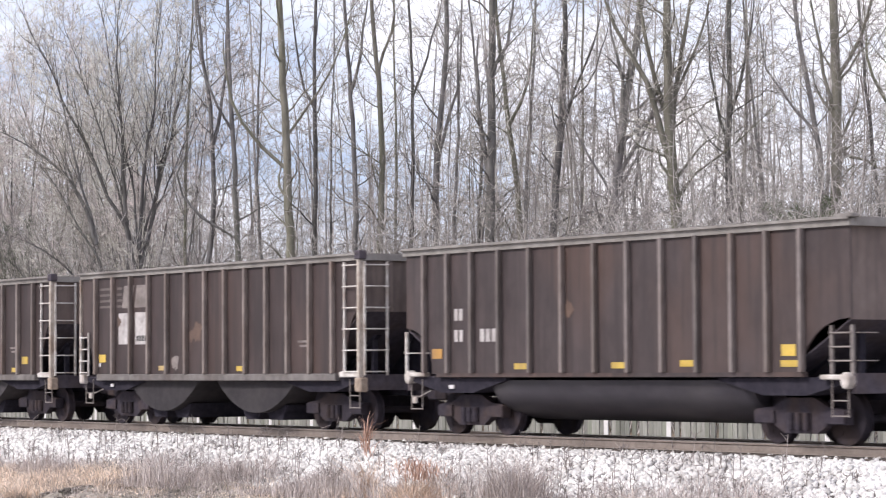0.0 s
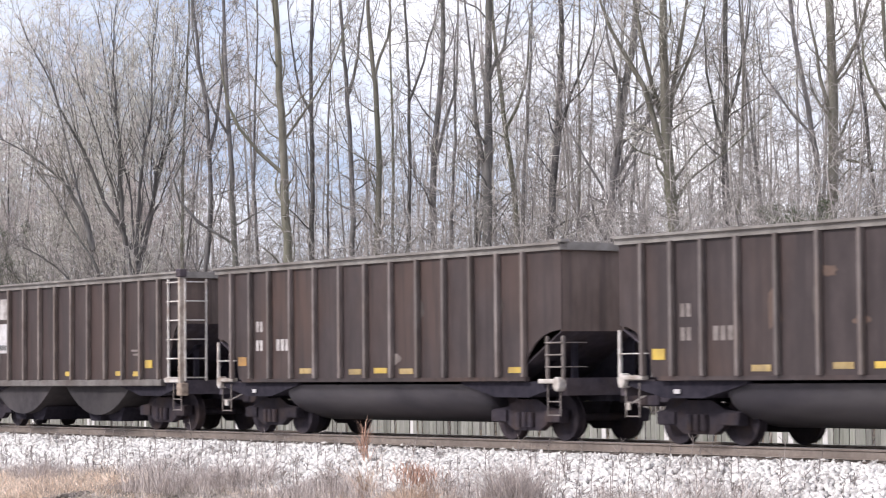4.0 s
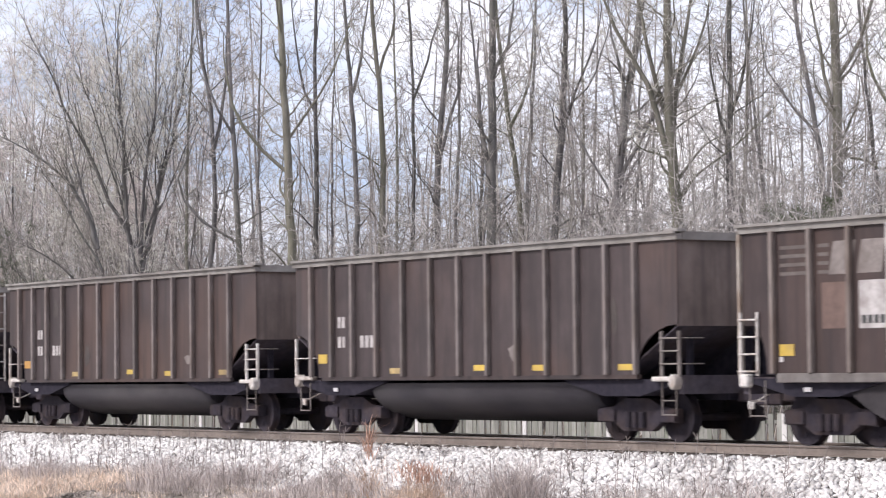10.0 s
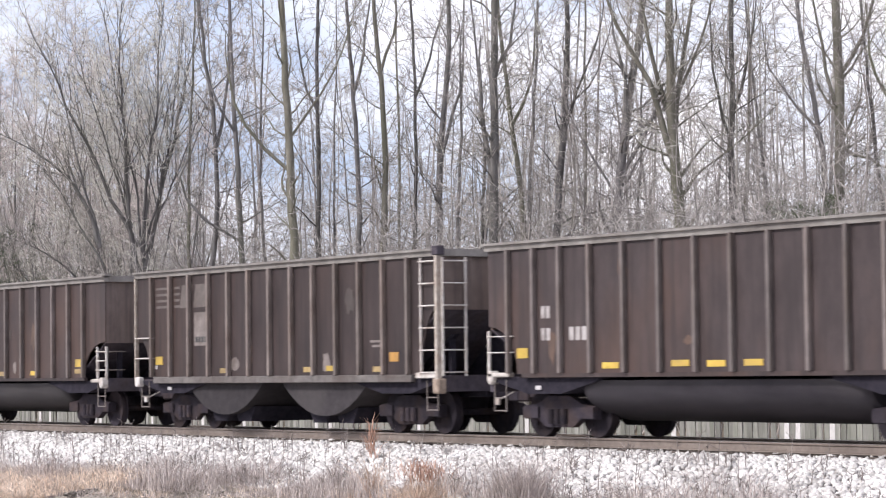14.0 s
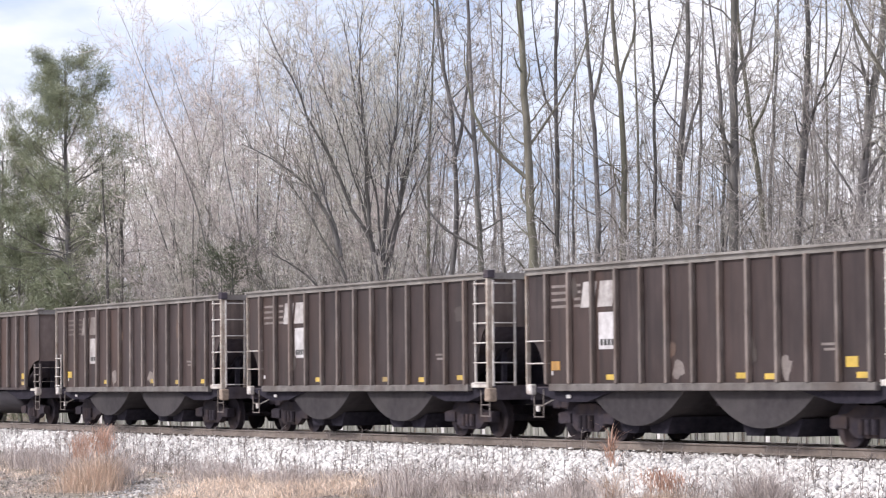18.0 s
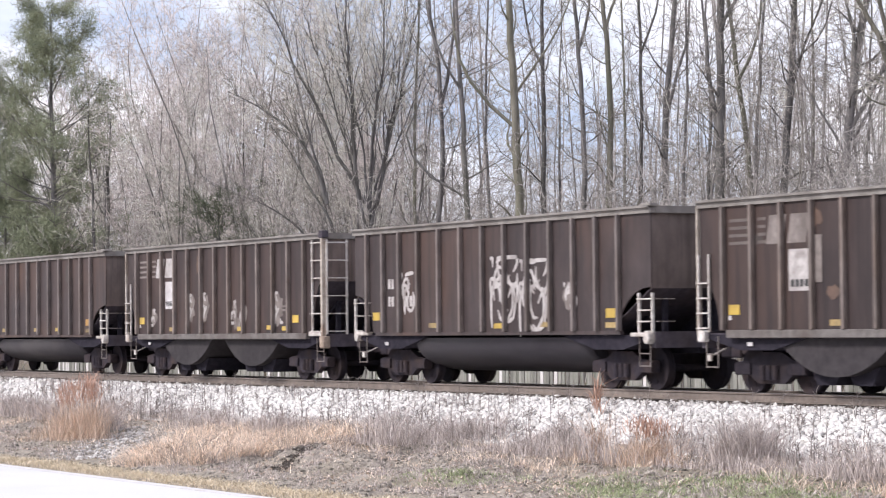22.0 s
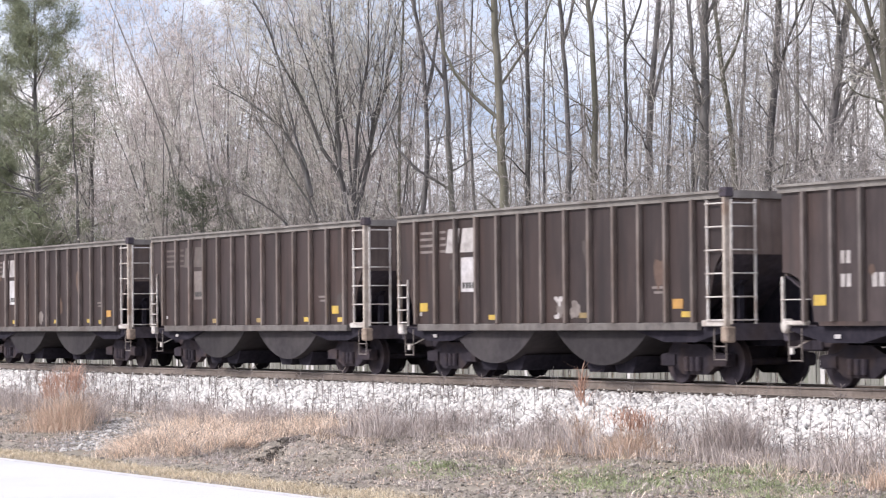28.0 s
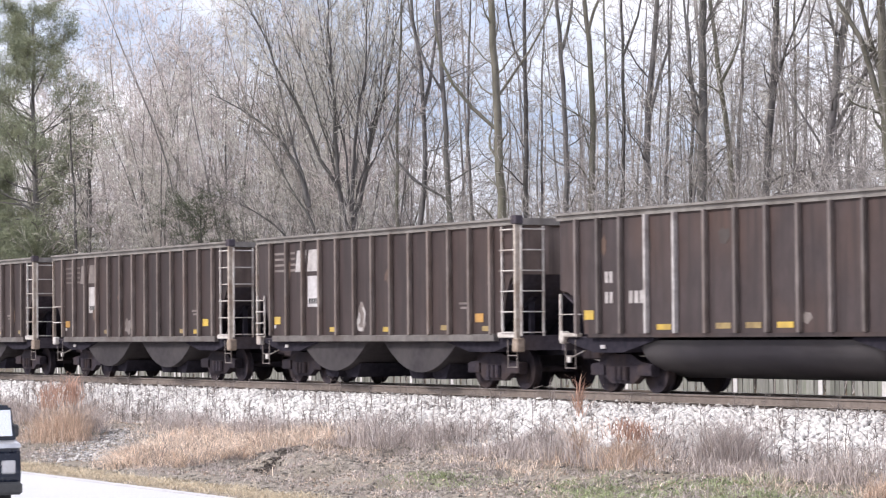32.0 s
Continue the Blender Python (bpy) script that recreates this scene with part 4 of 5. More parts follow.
BOUGH = ((7, 0.17, 0.07, 6, 0.15, 0.55, 0.46, 0.55, 0.75), (4, 0.22, 0.03, 5, 0.1, 0.55, 0.5, 0.55, 0.6), (1, 0.15, 0.0, 0, 0, 0, 0, 0, 0.5))


def stem_path(rng, zs, ss, z0, z1, r0, r1, wander):
    """A wandering stem through breadths ss at heights zs: points with their radius."""
    n = max(6, int((z1 - z0) / 0.9))
    z = np.linspace(z0, z1, n + 1)
    order = np.polyfit(zs, ss, min(2, len(zs) - 1))
    inside = np.clip(z, zs[0], zs[-1])
    s = np.polyval(order, inside) + np.polyval(np.polyder(order), inside) * (z - inside) * 0.6
    bend = np.cumsum(rng.normal(scale=wander, size=(n + 1, 2)), 0)
    bend -= np.linspace(0, 1, n + 1)[:, None] * bend[-1]
    p = ACROSS * (s + bend[:, 0])[:, None] + np.array((-0.839, 0.545, 0)) * (bend[:, 1] * 1.5)[:, None]
    p[:, 2] += z
    u = np.linspace(0, 1, n + 1)
    return p, r0 + (r1 - r0) * u ** 1.25


def bough_seeds(rng, p, r, count, first, reach):
    """Where side limbs leave a stem: place, heading, length, radius."""
    n = len(p) - 1
    t = first + (0.99 - first) * (np.arange(count) + rng.random(count)) / count
    i = np.minimum((t * n).astype(int), n - 1)
    k = (t * n - i)[:, None]
    base = p[i] * (1 - k) + p[i + 1] * k
    a = rng.uniform(0, math.tau, count)
    rise = rng.uniform(0.35, 1.3, count)
    d = np.stack([np.cos(a), np.sin(a), rise], 1)
    ln = reach * rng.lognormal(0, 0.4, count) * (1.15 - 0.55 * t)
    return base, d, ln, np.maximum(r[i] * rng.uniform(0.16, 0.36, count), 0.014)


def wood_tree(seed, s10, s14, r, forks, height, boughs):
    """A forest tree: the trunk leans by s10 and s14 metres at 10 and 14 m; forks: height where each leaves, then two breadths with their heights, radius."""
    rng = np.random.default_rng(seed)
    p, rad = stem_path(rng, (6, 10, 14), (0, s10, s14), -0.4, height, r * 0.92, r * 0.2, 0.03)
    stems = [(p, rad)]
    seeds = [bough_seeds(rng, p, rad, boughs, 0.2, 2.4)]
    for z0, s1, z1, s2, z2, fr in forks:
        s0 = float(np.interp(z0, p[:, 2], p @ ACROSS))
        if z2 - z0 > 1.5:
            q, qr = stem_path(rng, (z0, z1, z2), (s0, s1, s2), z0, z2 + 1.8, fr * 1.0, fr * 0.2, 0.07)
        else:
            u = np.linspace(0, 1, 9)[:, None]
            q = ACROSS * s0 * (1 - u) + ACROSS * s2 * u + np.array((0, 0, 1.0)) * (z0 + (z2 - z0) * u ** 0.8) + rng.normal(scale=0.05, size=(9, 3))
            qr = fr * np.linspace(1.1, 0.35, 9)
        q[0] = [np.interp(z0, p[:, 2], p[:, c]) for c in range(3)]
        stems.append((q, qr))
        seeds.append(bough_seeds(rng, q, qr, 9, 0.15, 1.5))
    rods = np.concatenate([np.concatenate([q[:-1], q[1:], qr[:-1, None], qr[1:, None]], 1) for q, qr in stems])
    P, D, L, R = (np.concatenate(c) for c in zip(*seeds))
    return [rods] + grow(rng, P, D, L, R, BOUGH)[0]


# trees of the wood: x, y, lean at 10 m and at 14 m, radius, forks
GROVE_WEST = ((-88.85, 48.62, 0.07, 0.18, 0.101, ()),
         (-86.61, 48.41, 0.12, -0.24, 0.143, ((10.8, 0.52, 12.9, 0.68, 15.1, 0.077),)),
         (-83.41, 47.82, -0.16, -0.35, 0.149, ((11.2, -1.03, 13.0, -1.49, 14.9, 0.053), (7.1, -1.63, 8.2, -1.94, 10.2, 0.053))),
         (-89.74, 52.77, -0.21, -0.23, 0.081, ()),
         (-78.88, 47.45, -0.12, -0.35, 0.215, ((9.4, -1.74, 11.0, -2.39, 12.7, 0.072), (10.6, 0.93, 12.2, 1.76, 13.7, 0.051))),
         (-85.3, 52.25, 0.03, 0.11, 0.133, ((12.3, -0.35, 13.9, -0.68, 15.7, 0.056),)),
         (-88.28, 55.02, 0.07, 0.13, 0.081, ()),
         (-81.84, 52.08, -0.06, -0.33, 0.151, ((12.6, 0.27, 13.9, 0.5, 15.7, 0.065),)),
         (-77.99, 50.66, 0.12, -0.1, 0.165, ((13.0, 0.43, 14.0, 0.65, 15.5, 0.062),)))
GROVE_MID = ((-81.44, 54.53, 0.0, -0.16, 0.109, ((12.5, 0.61, 13.8, 1.07, 15.4, 0.054),)),
         (-78.52, 53.52, 0.14, 0.45, 0.169, ((9.8, 0.64, 11.5, 0.92, 13.4, 0.074),)),
         (-74.99, 53.45, 0.11, 0.14, 0.225, ((8.7, -0.37, 10.4, -0.43, 12.4, 0.112), (12.4, 0.57, 13.7, 0.79, 14.9, 0.072))),
         (-76.02, 55.53, -0.27, -0.74, 0.157, ((11.0, 0.31, 12.4, 0.53, 14.1, 0.063),)),
         (-81.74, 57.74, 0.1, -0.14, 0.1, ()),
         (-79.92, 58.7, 0.19, 0.43, 0.11, ()),
         (-73.78, 55.31, 0.3, 0.45, 0.184, ((10.5, 1.01, 12.2, 1.54, 13.6, 0.061),)),
         (-82.64, 63.7, 0.17, 0.16, 0.092, ()))
GROVE_EAST = ((-71.0, 55.91, 0.44, 1.1, 0.21, ((8.4, 1.07, 9.7, 1.75, 10.9, 0.09), (10.0, 1.44, 10.8, 2.26, 11.7, 0.07), (7.9, -0.79, 9.5, -1.38, 10.7, 0.05), (10.5, 0.45, 12.2, 0.17, 13.8, 0.08))),
         (-66.62, 55.32, -0.25, -0.33, 0.268, ((8.8, -0.67, 11.1, -2.09, 13.8, 0.124), (10.3, -0.94, 12.4, -1.31, 14.0, 0.096), (9.1, 0.24, 11.3, 0.56, 14.0, 0.124), (10.5, 0.37, 12.2, 0.91, 13.8, 0.067), (7.4, 0.84, 8.6, 1.81, 9.3, 0.048))),
         (-69.5, 60.06, 0.06, 0.11, 0.182, ((10.0, -0.39, 11.6, -0.57, 13.5, 0.061), (11.0, 0.54, 12.5, 0.87, 13.9, 0.071))))
GROVE_CORNER = ((-74.67, 64.95, 0.38, 0.54, 0.087, ()),
         (-70.58, 65.75, -0.28, -0.86, 0.158, ((10.6, -1.37, 11.9, -2.2, 13.6, 0.053),)),
         (-65.13, 61.29, 0.11, 0.0, 0.264, ((10.3, -0.43, 12.1, -0.8, 13.9, 0.078), (9.5, 1.0, 8.9, 1.99, 8.7, 0.059), (11.9, 0.68, 13.1, 1.1, 14.4, 0.078))))
GROVE_FAR = ((-70.21, 68.15, -0.28, -0.67, 0.107, ()),
         (-66.73, 66.16, -0.09, -0.46, 0.164, ((10.7, -0.97, 12.1, -1.36, 13.6, 0.072),)),
         (-73.29, 65.24, -0.3, -0.66, 0.097, ()),
         (-80.05, 64.02, 0.32, 0.44, 0.079, ()),
         (-84.72, 58.66, 0.11, 0.33, 0.092, ()),
         (-86.04, 56.63, 0.1, 0.06, 0.08, ()),
         (-121.17, 48.43, 0.11, 0.1, 0.156, ()),
         (-115.89, 45.55, -0.16, -0.27, 0.122, ()),
         (-109.17, 52.22, -0.07, -0.14, 0.133, ()),
         (-110.58, 53.72, -0.05, 0.1, 0.108, ()),
         (-115.94, 49.14, -0.05, 0.05, 0.11, ()),
         (-115.13, 50.39, 0.2, 0.13, 0.11, ()),
         (-110.14, 50.73, 0.07, 0.23, 0.107, ()))
for n_tree, (x, y, s10, s14, r, forks) in enumerate(GROVE_WEST + GROVE_MID + GROVE_EAST + GROVE_CORNER + GROVE_FAR):
    rods = wood_tree(300 + n_tree, s10, s14, r, forks, 13.0 if x < -100 else 18 + (n_tree * 7) % 6 + 12 * r, 17 + int(55 * r))
    look_words = "forked bare tree with dark bark and upswept limbs" if len(forks) > 1 else "tall bare tree with wavering grey trunk" if r > 0.12 else "slender bare tree with thin grey stem"
    t = tree_thing("bare_tree", look_words, rods, BARK_OLIVE if r > 0.25 or n_tree % 4 == 0 else BARK_DARK, TWIG if n_tree % 3 else TWIG_OLIVE)
    t.location = (x, y, ground_z(y))


def understory():
    """Slender saplings between the trunks, past counting."""
    rng = np.random.default_rng(77)
    rods, spikes = [], []
    for n in range(120):
        y = rng.uniform(47, 66)
        x = -y * math.tan(radians(rng.uniform(46, 66)))
        z = ground_z(y)
        g = wood_tree(900 + n, rng.normal() * 0.35, rng.normal() * 0.7, rng.uniform(0.03, 0.06), (), rng.uniform(8, 15), 7)
        for a in g:
            a[:, 0:6] += [x, y, z, x, y, z]
        rods.append(np.concatenate(g[:-1]))
        spikes.append(g[-1])
    v, f = with_spikes(np.concatenate(rods), np.concatenate(spikes))
    tagged(new("slender_saplings", raw_mesh("slender_saplings", v, f, TWIG)), "slender grey bare saplings between the trunks", "saplings", kind="stuff")


understory()


def clump(rng, stems, height, radius, fan, kids=15, up=0.05, fine=8):
    sets = []
    for k in range(stems):
        a = math.tau * (k + 0.6 * rng.random()) / stems
        f = fan * rng.uniform(0.2, 1.0)
        lv = ((10, 0.08, up, kids, 0.2, 0.5, 0.27, 0.32, 0.95), (5, 0.17, 0.06, 8, 0.15, 0.5, 0.42, 0.5, 0.7), (3, 0.18, 0.04, fine, 0.1, 0.45, 0.5, 0.55, 0.6), (1, 0.15, 0.03, 0, 0, 0, 0, 0, 0.5))
        sets.append(grow(rng, (0.3 * math.cos(a), 0.3 * math.sin(a), -0.3), (f * math.cos(a), f * math.sin(a), 1), height * rng.uniform(0.7, 1.05), radius * rng.uniform(0.55, 1.1), lv)[0])
    return merged(*sets)


def arching(rng, stems, levels):
    """Curved stems: foot along the view's breadth, height, lean at the foot and at the tip, length, radius; then their twigs."""
    rods, P, D, L, R = [], [], [], [], []
    for foot, z, lean0, lean1, length, radius in stems:
        p, deep = ACROSS * foot + [0, 0, z], rng.normal() * 0.12
        n = 14
        for i in range(n):
            t = i / n
            lean = lean0 + (lean1 - lean0) * t ** 1.4
            d = unit(ACROSS * lean + np.array((-0.85, 0.53, 0)) * deep + [0, 0, 1] + rng.normal(scale=0.09, size=3))
            q = p + d * length / n
            rods.append((*p, *q, radius * (1 - 0.85 * t), radius * (1 - 0.85 * (t + 1 / n))))
            if t > 0.15:
                for k in range(2):
                    P.append(p + (q - p) * rng.random())
                    D.append(d + rng.normal(scale=0.45, size=3) + [0, 0, 0.45])
                    L.append(length * 0.36 * (1.1 - 0.6 * t) * rng.uniform(0.6, 1.4))
                    R.append(max(0.012, radius * 0.3 * (1 - 0.7 * t)))
            p = q
    out = grow(rng, P, D, L, R, levels)[0]
    return [np.array(rods)] + out


FINE = ((6, 0.14, 0.06, 5, 0.2, 0.5, 0.45, 0.5, 0.75), (3, 0.18, 0.04, 3, 0.1, 0.5, 0.5, 0.55, 0.6), (1, 0.15, 0.02, 0, 0, 0, 0, 0, 0.5))
VASE = ((0, -0.3, 0.0, 0.0, 7.6, 0.21), (0, 5.0, -0.08, 0.02, 12, 0.11), (0.1, 6.3, 0.24, 0.36, 11, 0.1), (0.05, 7.0, 0.2, -0.05, 10, 0.07), (-0.1, 7.2, -0.5, -0.42, 10, 0.09),
        (0.0, 7.0, -0.15, -0.2, 10, 0.05), (0.1, 7.6, 0.1, 0.12, 9, 0.05), (0.25, 7.6, 0.25, 0.15, 8, 0.05), (-0.3, 7.9, -0.3, -0.35, 8, 0.05), (0.05, 6.8, 0.38, 0.6, 7, 0.05))
rods = arching(np.random.default_rng(7), VASE, FINE)
t = tree_thing("bare_tree", "spreading many-stemmed bare tree with dark curved limbs", rods, BARK_DARK, TWIG_OLIVE)
t.location = (-89.9, 47.0, ground_z(47))
# arching saplings at its foot
SAPLINGS = (((-0.3, -0.3, -0.05, -0.2, 8.0, 0.15), (-1.1, 7.2, -0.3, -2.3, 6.5, 0.1), (-1.1, 7.3, -0.25, -0.3, 9, 0.06), (-0.95, 6.4, -0.5, -0.9, 5, 0.05)),
            ((-0.9, -0.3, -0.05, -0.15, 5.2, 0.08), (-1.4, 4.6, -0.3, -4.0, 5.5, 0.055)), ((-1.6, -0.3, -0.1, -0.9, 8.0, 0.06),), ((1.2, -0.3, 0.2, 0.8, 7.0, 0.05),), ((-2.6, -0.3, 0.1, 0.4, 7.5, 0.05),))
for n_tree, stems in enumerate(SAPLINGS):
    rods = arching(np.random.default_rng(90 + n_tree), stems, FINE)
    s = tree_thing("bare_sapling", "low arching bare sapling with a dark curved stem", rods, BARK_DARK, TWIG, category="sapling", group="saplings at the tree's foot")
    s.location = (-89.9, 46.4, ground_z(46))
    t = s if n_tree == 0 else t
rng = np.random.default_rng(12)
segs = []
for foot, z in ((-1.9, 5.4), (-2.9, 5.1), (0.3, 5.0)):
    p = ACROSS * foot + [0, 0, z]
    for k in range(5):
        q = p + ACROSS * rng.uniform(0.05, 0.3) + [0, 0, rng.uniform(-0.08, 0.16)]
        segs.append((*p, *q, 0.035, 0.03))
        p = q
part("split_limb", raw_mesh("split_limb", *limb_tubes(segs, 5), BOARD_PALE), None, t, "pale split wood of broken limbs")

# the fine-twigged thicket: x, y, height, stems
THICKET = ((-104, 53, 22, 5), (-110, 52, 22, 5), (-117, 53, 22, 5), (-122, 56, 23, 5), (-128, 55, 23, 5), (-136, 57, 22, 4), (-98, 51, 19, 5), (-131, 50, 17, 4), (-144, 60, 22, 4),
           (-113, 58, 23, 4), (-106, 57, 23, 4), (-152, 62, 22, 4), (-112, 49, 17, 5), (-119, 50, 18, 5), (-106, 49.5, 18, 4), (-99.5, 48, 13, 4), (-95.5, 50, 17, 4), (-108, 54.5, 22, 4), (-127, 49.5, 18, 4), (-140, 53, 20, 4), (-148, 55, 21, 4), (-160, 64, 21, 4), (-133, 53, 21, 4))
for n_tree, (x, y, h, s) in enumerate(THICKET):
    rods = clump(np.random.default_rng(80 + n_tree), s, h, 0.095, 0.14, 17, 0.02, 5)
    t = tree_thing("bare_tree", "fine-twigged bare tree in reddish-brown winter bud", rods, BARK if n_tree % 2 else BARK_DARK, TWIG_BUD if n_tree % 3 else TWIG_OLIVE, 1)
    t.location = (x, y, ground_z(y))


def leaf_cloud(rng, pts, per, size, blade, spread, flat=0.7):
    """Narrow leaves in bursts round the points: verts and triangles."""
    n = len(pts) * per
    c = np.repeat(pts, per, 0) + rng.normal(scale=spread, size=(n, 3)) * [1, 1, flat]
    d = unit(rng.normal(size=(n, 3)) + [0, 0, 0.25])
    s = unit(np.cross(d, rng.normal(size=(n, 3))))
    ln = size * rng.uniform(0.6, 1.4, (n, 1))
    v = np.stack([c - s * blade, c + s * blade, c + d * ln], 1).reshape(-1, 3)
    return v, np.arange(3 * n).reshape(-1, 3)


def pine(seed, height, radius, label, low=0.2, limbs=88, reach=5.6):
    """A loose-crowned pine: limbs shorten towards the top, some are missing, needles in tufts at their ends."""
    rng = np.random.default_rng(seed)
    p, rad = stem_path(rng, (0, height), (0, 0), -0.3, height, radius, 0.03, 0.05)
    t = low + (0.99 - low) * (np.arange(limbs) + rng.random(limbs)) / limbs
    k = np.linspace(0, 1, len(p))
    base = np.stack([np.interp(t, k, p[:, c]) for c in range(3)], 1)
    a = rng.uniform(0, math.tau, limbs)
    u = (t - low) / (1 - low)
    d = np.stack([np.cos(a), np.sin(a), 0.05 + 0.6 * u + rng.normal(scale=0.12, size=limbs)], 1)
    ln = reach * (1.0 - 0.72 * u ** 2.2) * rng.uniform(0.55, 1.15, limbs)
    rods, tips = grow(rng, base, d, ln, np.maximum(0.02, 0.3 * np.interp(t, k, rad)), ((6, 0.12, 0.07, 9, 0.35, 0.5, 0.34, 0.5, 0.7), (3, 0.16, 0.1, 0, 0, 0, 0, 0, 0.6)))
    tree = thing("pine_tree", label, "tree")
    stem = np.concatenate([p[:-1], p[1:], rad[:-1, None], rad[1:, None]], 1)
    v, f = limb_tubes(np.concatenate([stem] + rods), 6)
    part("trunk", raw_mesh("trunk", v, f, BARK_DARK), None, tree)
    ends = rods[1].reshape(-1, 3, 8)
    tufts = np.concatenate([tips, ends[:, 1, 3:6]])
    tufts = tufts[rng.random(len(tufts)) < 0.85]
    v, f = leaf_cloud(rng, tufts, 48, 0.27, 0.012, 0.2, 0.8)
    part("crown", raw_mesh("crown", v, f, NEEDLE), None, tree, "tufts of green pine needles")
    return tree


pine(31, 18.6, 0.24, "tall loose-crowned green pine beside the railway").location = (-122.9, 46.0, ground_z(46))
pine(33, 15, 0.2, "green pine at the edge of the wood").location = (-134.0, 46.5, ground_z(47))
pine(36, 7.5, 0.1, "young green pine at the edge of the wood", 0.1, 40, 2.8).location = (-120.5, 44.4, ground_z(44))
pine(37, 11, 0.14, "green pine in the shade of a taller one", 0.15, 50, 3.6).location = (-127.5, 45.2, ground_z(45))


def cedar(seed, height, width, label):
    rng = np.random.default_rng(seed)
    lv = ((8, 0.02, 0, 46, 0.06, 0.62, width / height * 0.9, 0.3, 0.8), (4, 0.1, 0.12, 7, 0.2, 0.4, 0.35, 0.5, 0.7), (2, 0.1, 0.1, 0, 0, 0, 0, 0, 0.6))
    rods, tips = grow(rng, (0, 0, -0.2), (0, 0, 1), height, 0.09, lv)
    t = thing("cedar", label, "tree")
    v, f = limb_tubes(np.concatenate(rods), 5)
    part("trunk", raw_mesh("trunk", v, f, BARK_DARK), None, t)
    v, f = leaf_cloud(rng, np.concatenate([tips, rods[1][:, 3:6]]), 34, 0.1, 0.014, 0.12)
    part("crown", raw_mesh("crown", v, f, CEDAR), None, t, "dense dark green scale foliage")
    return t


cedar(41, 7.3, 3.2, "low dark green cedar among bare saplings").location = (-92.6, 42.0, ground_z(42))
cedar(42, 6.6, 2.4, "olive green cedar at the wood's edge").location = (-57.0, 52.5, ground_z(52))
cedar(43, 6.4, 2.4, "olive green cedar at the wood's edge").location = (-51.5, 53.0, ground_z(52))


def spread_copies(rng, kinds, spots):
    vs, fs, n = [], [], 0
    for i, (x, y, sc) in enumerate(spots):
        v, f = kinds[i % len(kinds)]
        a = rng.uniform(0, math.tau)
        c, s = math.cos(a) * sc, math.sin(a) * sc
        vs.append(np.stack([v[:, 0] * c - v[:, 1] * s + x, v[:, 0] * s + v[:, 1] * c + y, v[:, 2] * sc + ground_z(y)], 1))
        fs.append(f + n)
        n += len(v)
    return np.concatenate(vs), np.concatenate(fs)


def far_woods():
    """The depth of the wood: thin stems, saplings and a haze of twigs, past counting."""
    rng = np.random.default_rng(11)
    tall = []
    for s in range(7):
        lv = ((8, 0.03, 0.0, 20, 0.1, 0.62, 0.19, 0.3, 0.75), (3, 0.22, 0.03, 6, 0.15, 0.45, 0.42, 0.5, 0.7), (1, 0.14, 0.02, 5, 0.1, 0.45, 0.6, 0.6, 0.5), (1, 0.1, 0, 0, 0, 0, 0, 0, 0.5))
        g = grow(rng, (0, 0, -0.3), (rng.normal() * 0.04, 0, 1), 19, 0.11, lv)[0]
        tall.append(with_spikes(np.concatenate(g[:3]), g[3]))
    spots = []
    for i in range(230):
        y = 64 + 78 * ((i + rng.random()) / 230) ** 1.2
        spots.append((-y * math.tan(radians(rng.uniform(43, 73))), y, rng.uniform(0.75, 1.25)))
    v, f = spread_copies(rng, tall, spots)
    tagged(new("far_woods", raw_mesh("far_woods", v, f, TWIG_PALE)), "dense bare winter woods, grey-brown stems and twigs", "woods", kind="stuff")
    low = []
    for s in range(6):
        rods, tips = [], []
        for k in range(6):
            lv = ((5, 0.16, 0.03, 10, 0.2, 0.55, 0.33, 0.42, 0.8), (2, 0.25, 0.05, 7, 0.15, 0.45, 0.45, 0.5, 0.6), (1, 0.15, 0.03, 0, 0, 0, 0, 0, 0.5))
            g = grow(rng, rng.normal(scale=0.7, size=3) * [1, 1, 0], rng.normal(scale=0.25, size=3) * [1, 1, 0] + [0, 0, 1], rng.uniform(4, 7.5), 0.024, lv)[0]
            rods += g[:2]
            tips.append(g[2])
        low.append(with_spikes(np.concatenate(rods), np.concatenate(tips)))
    spots = []
    for i in range(300):
        y = 44 + 34 * (i + rng.random()) / 300
        spots.append((-y * math.tan(radians(rng.uniform(43, 73))), y, rng.uniform(0.8, 1.25)))
    v, f = spread_copies(rng, low, spots)
    tagged(new("undergrowth", raw_mesh("undergrowth", v, f, TWIG_PALE)), "pale bare brush and saplings under the trees", "undergrowth", kind="stuff")


far_woods()


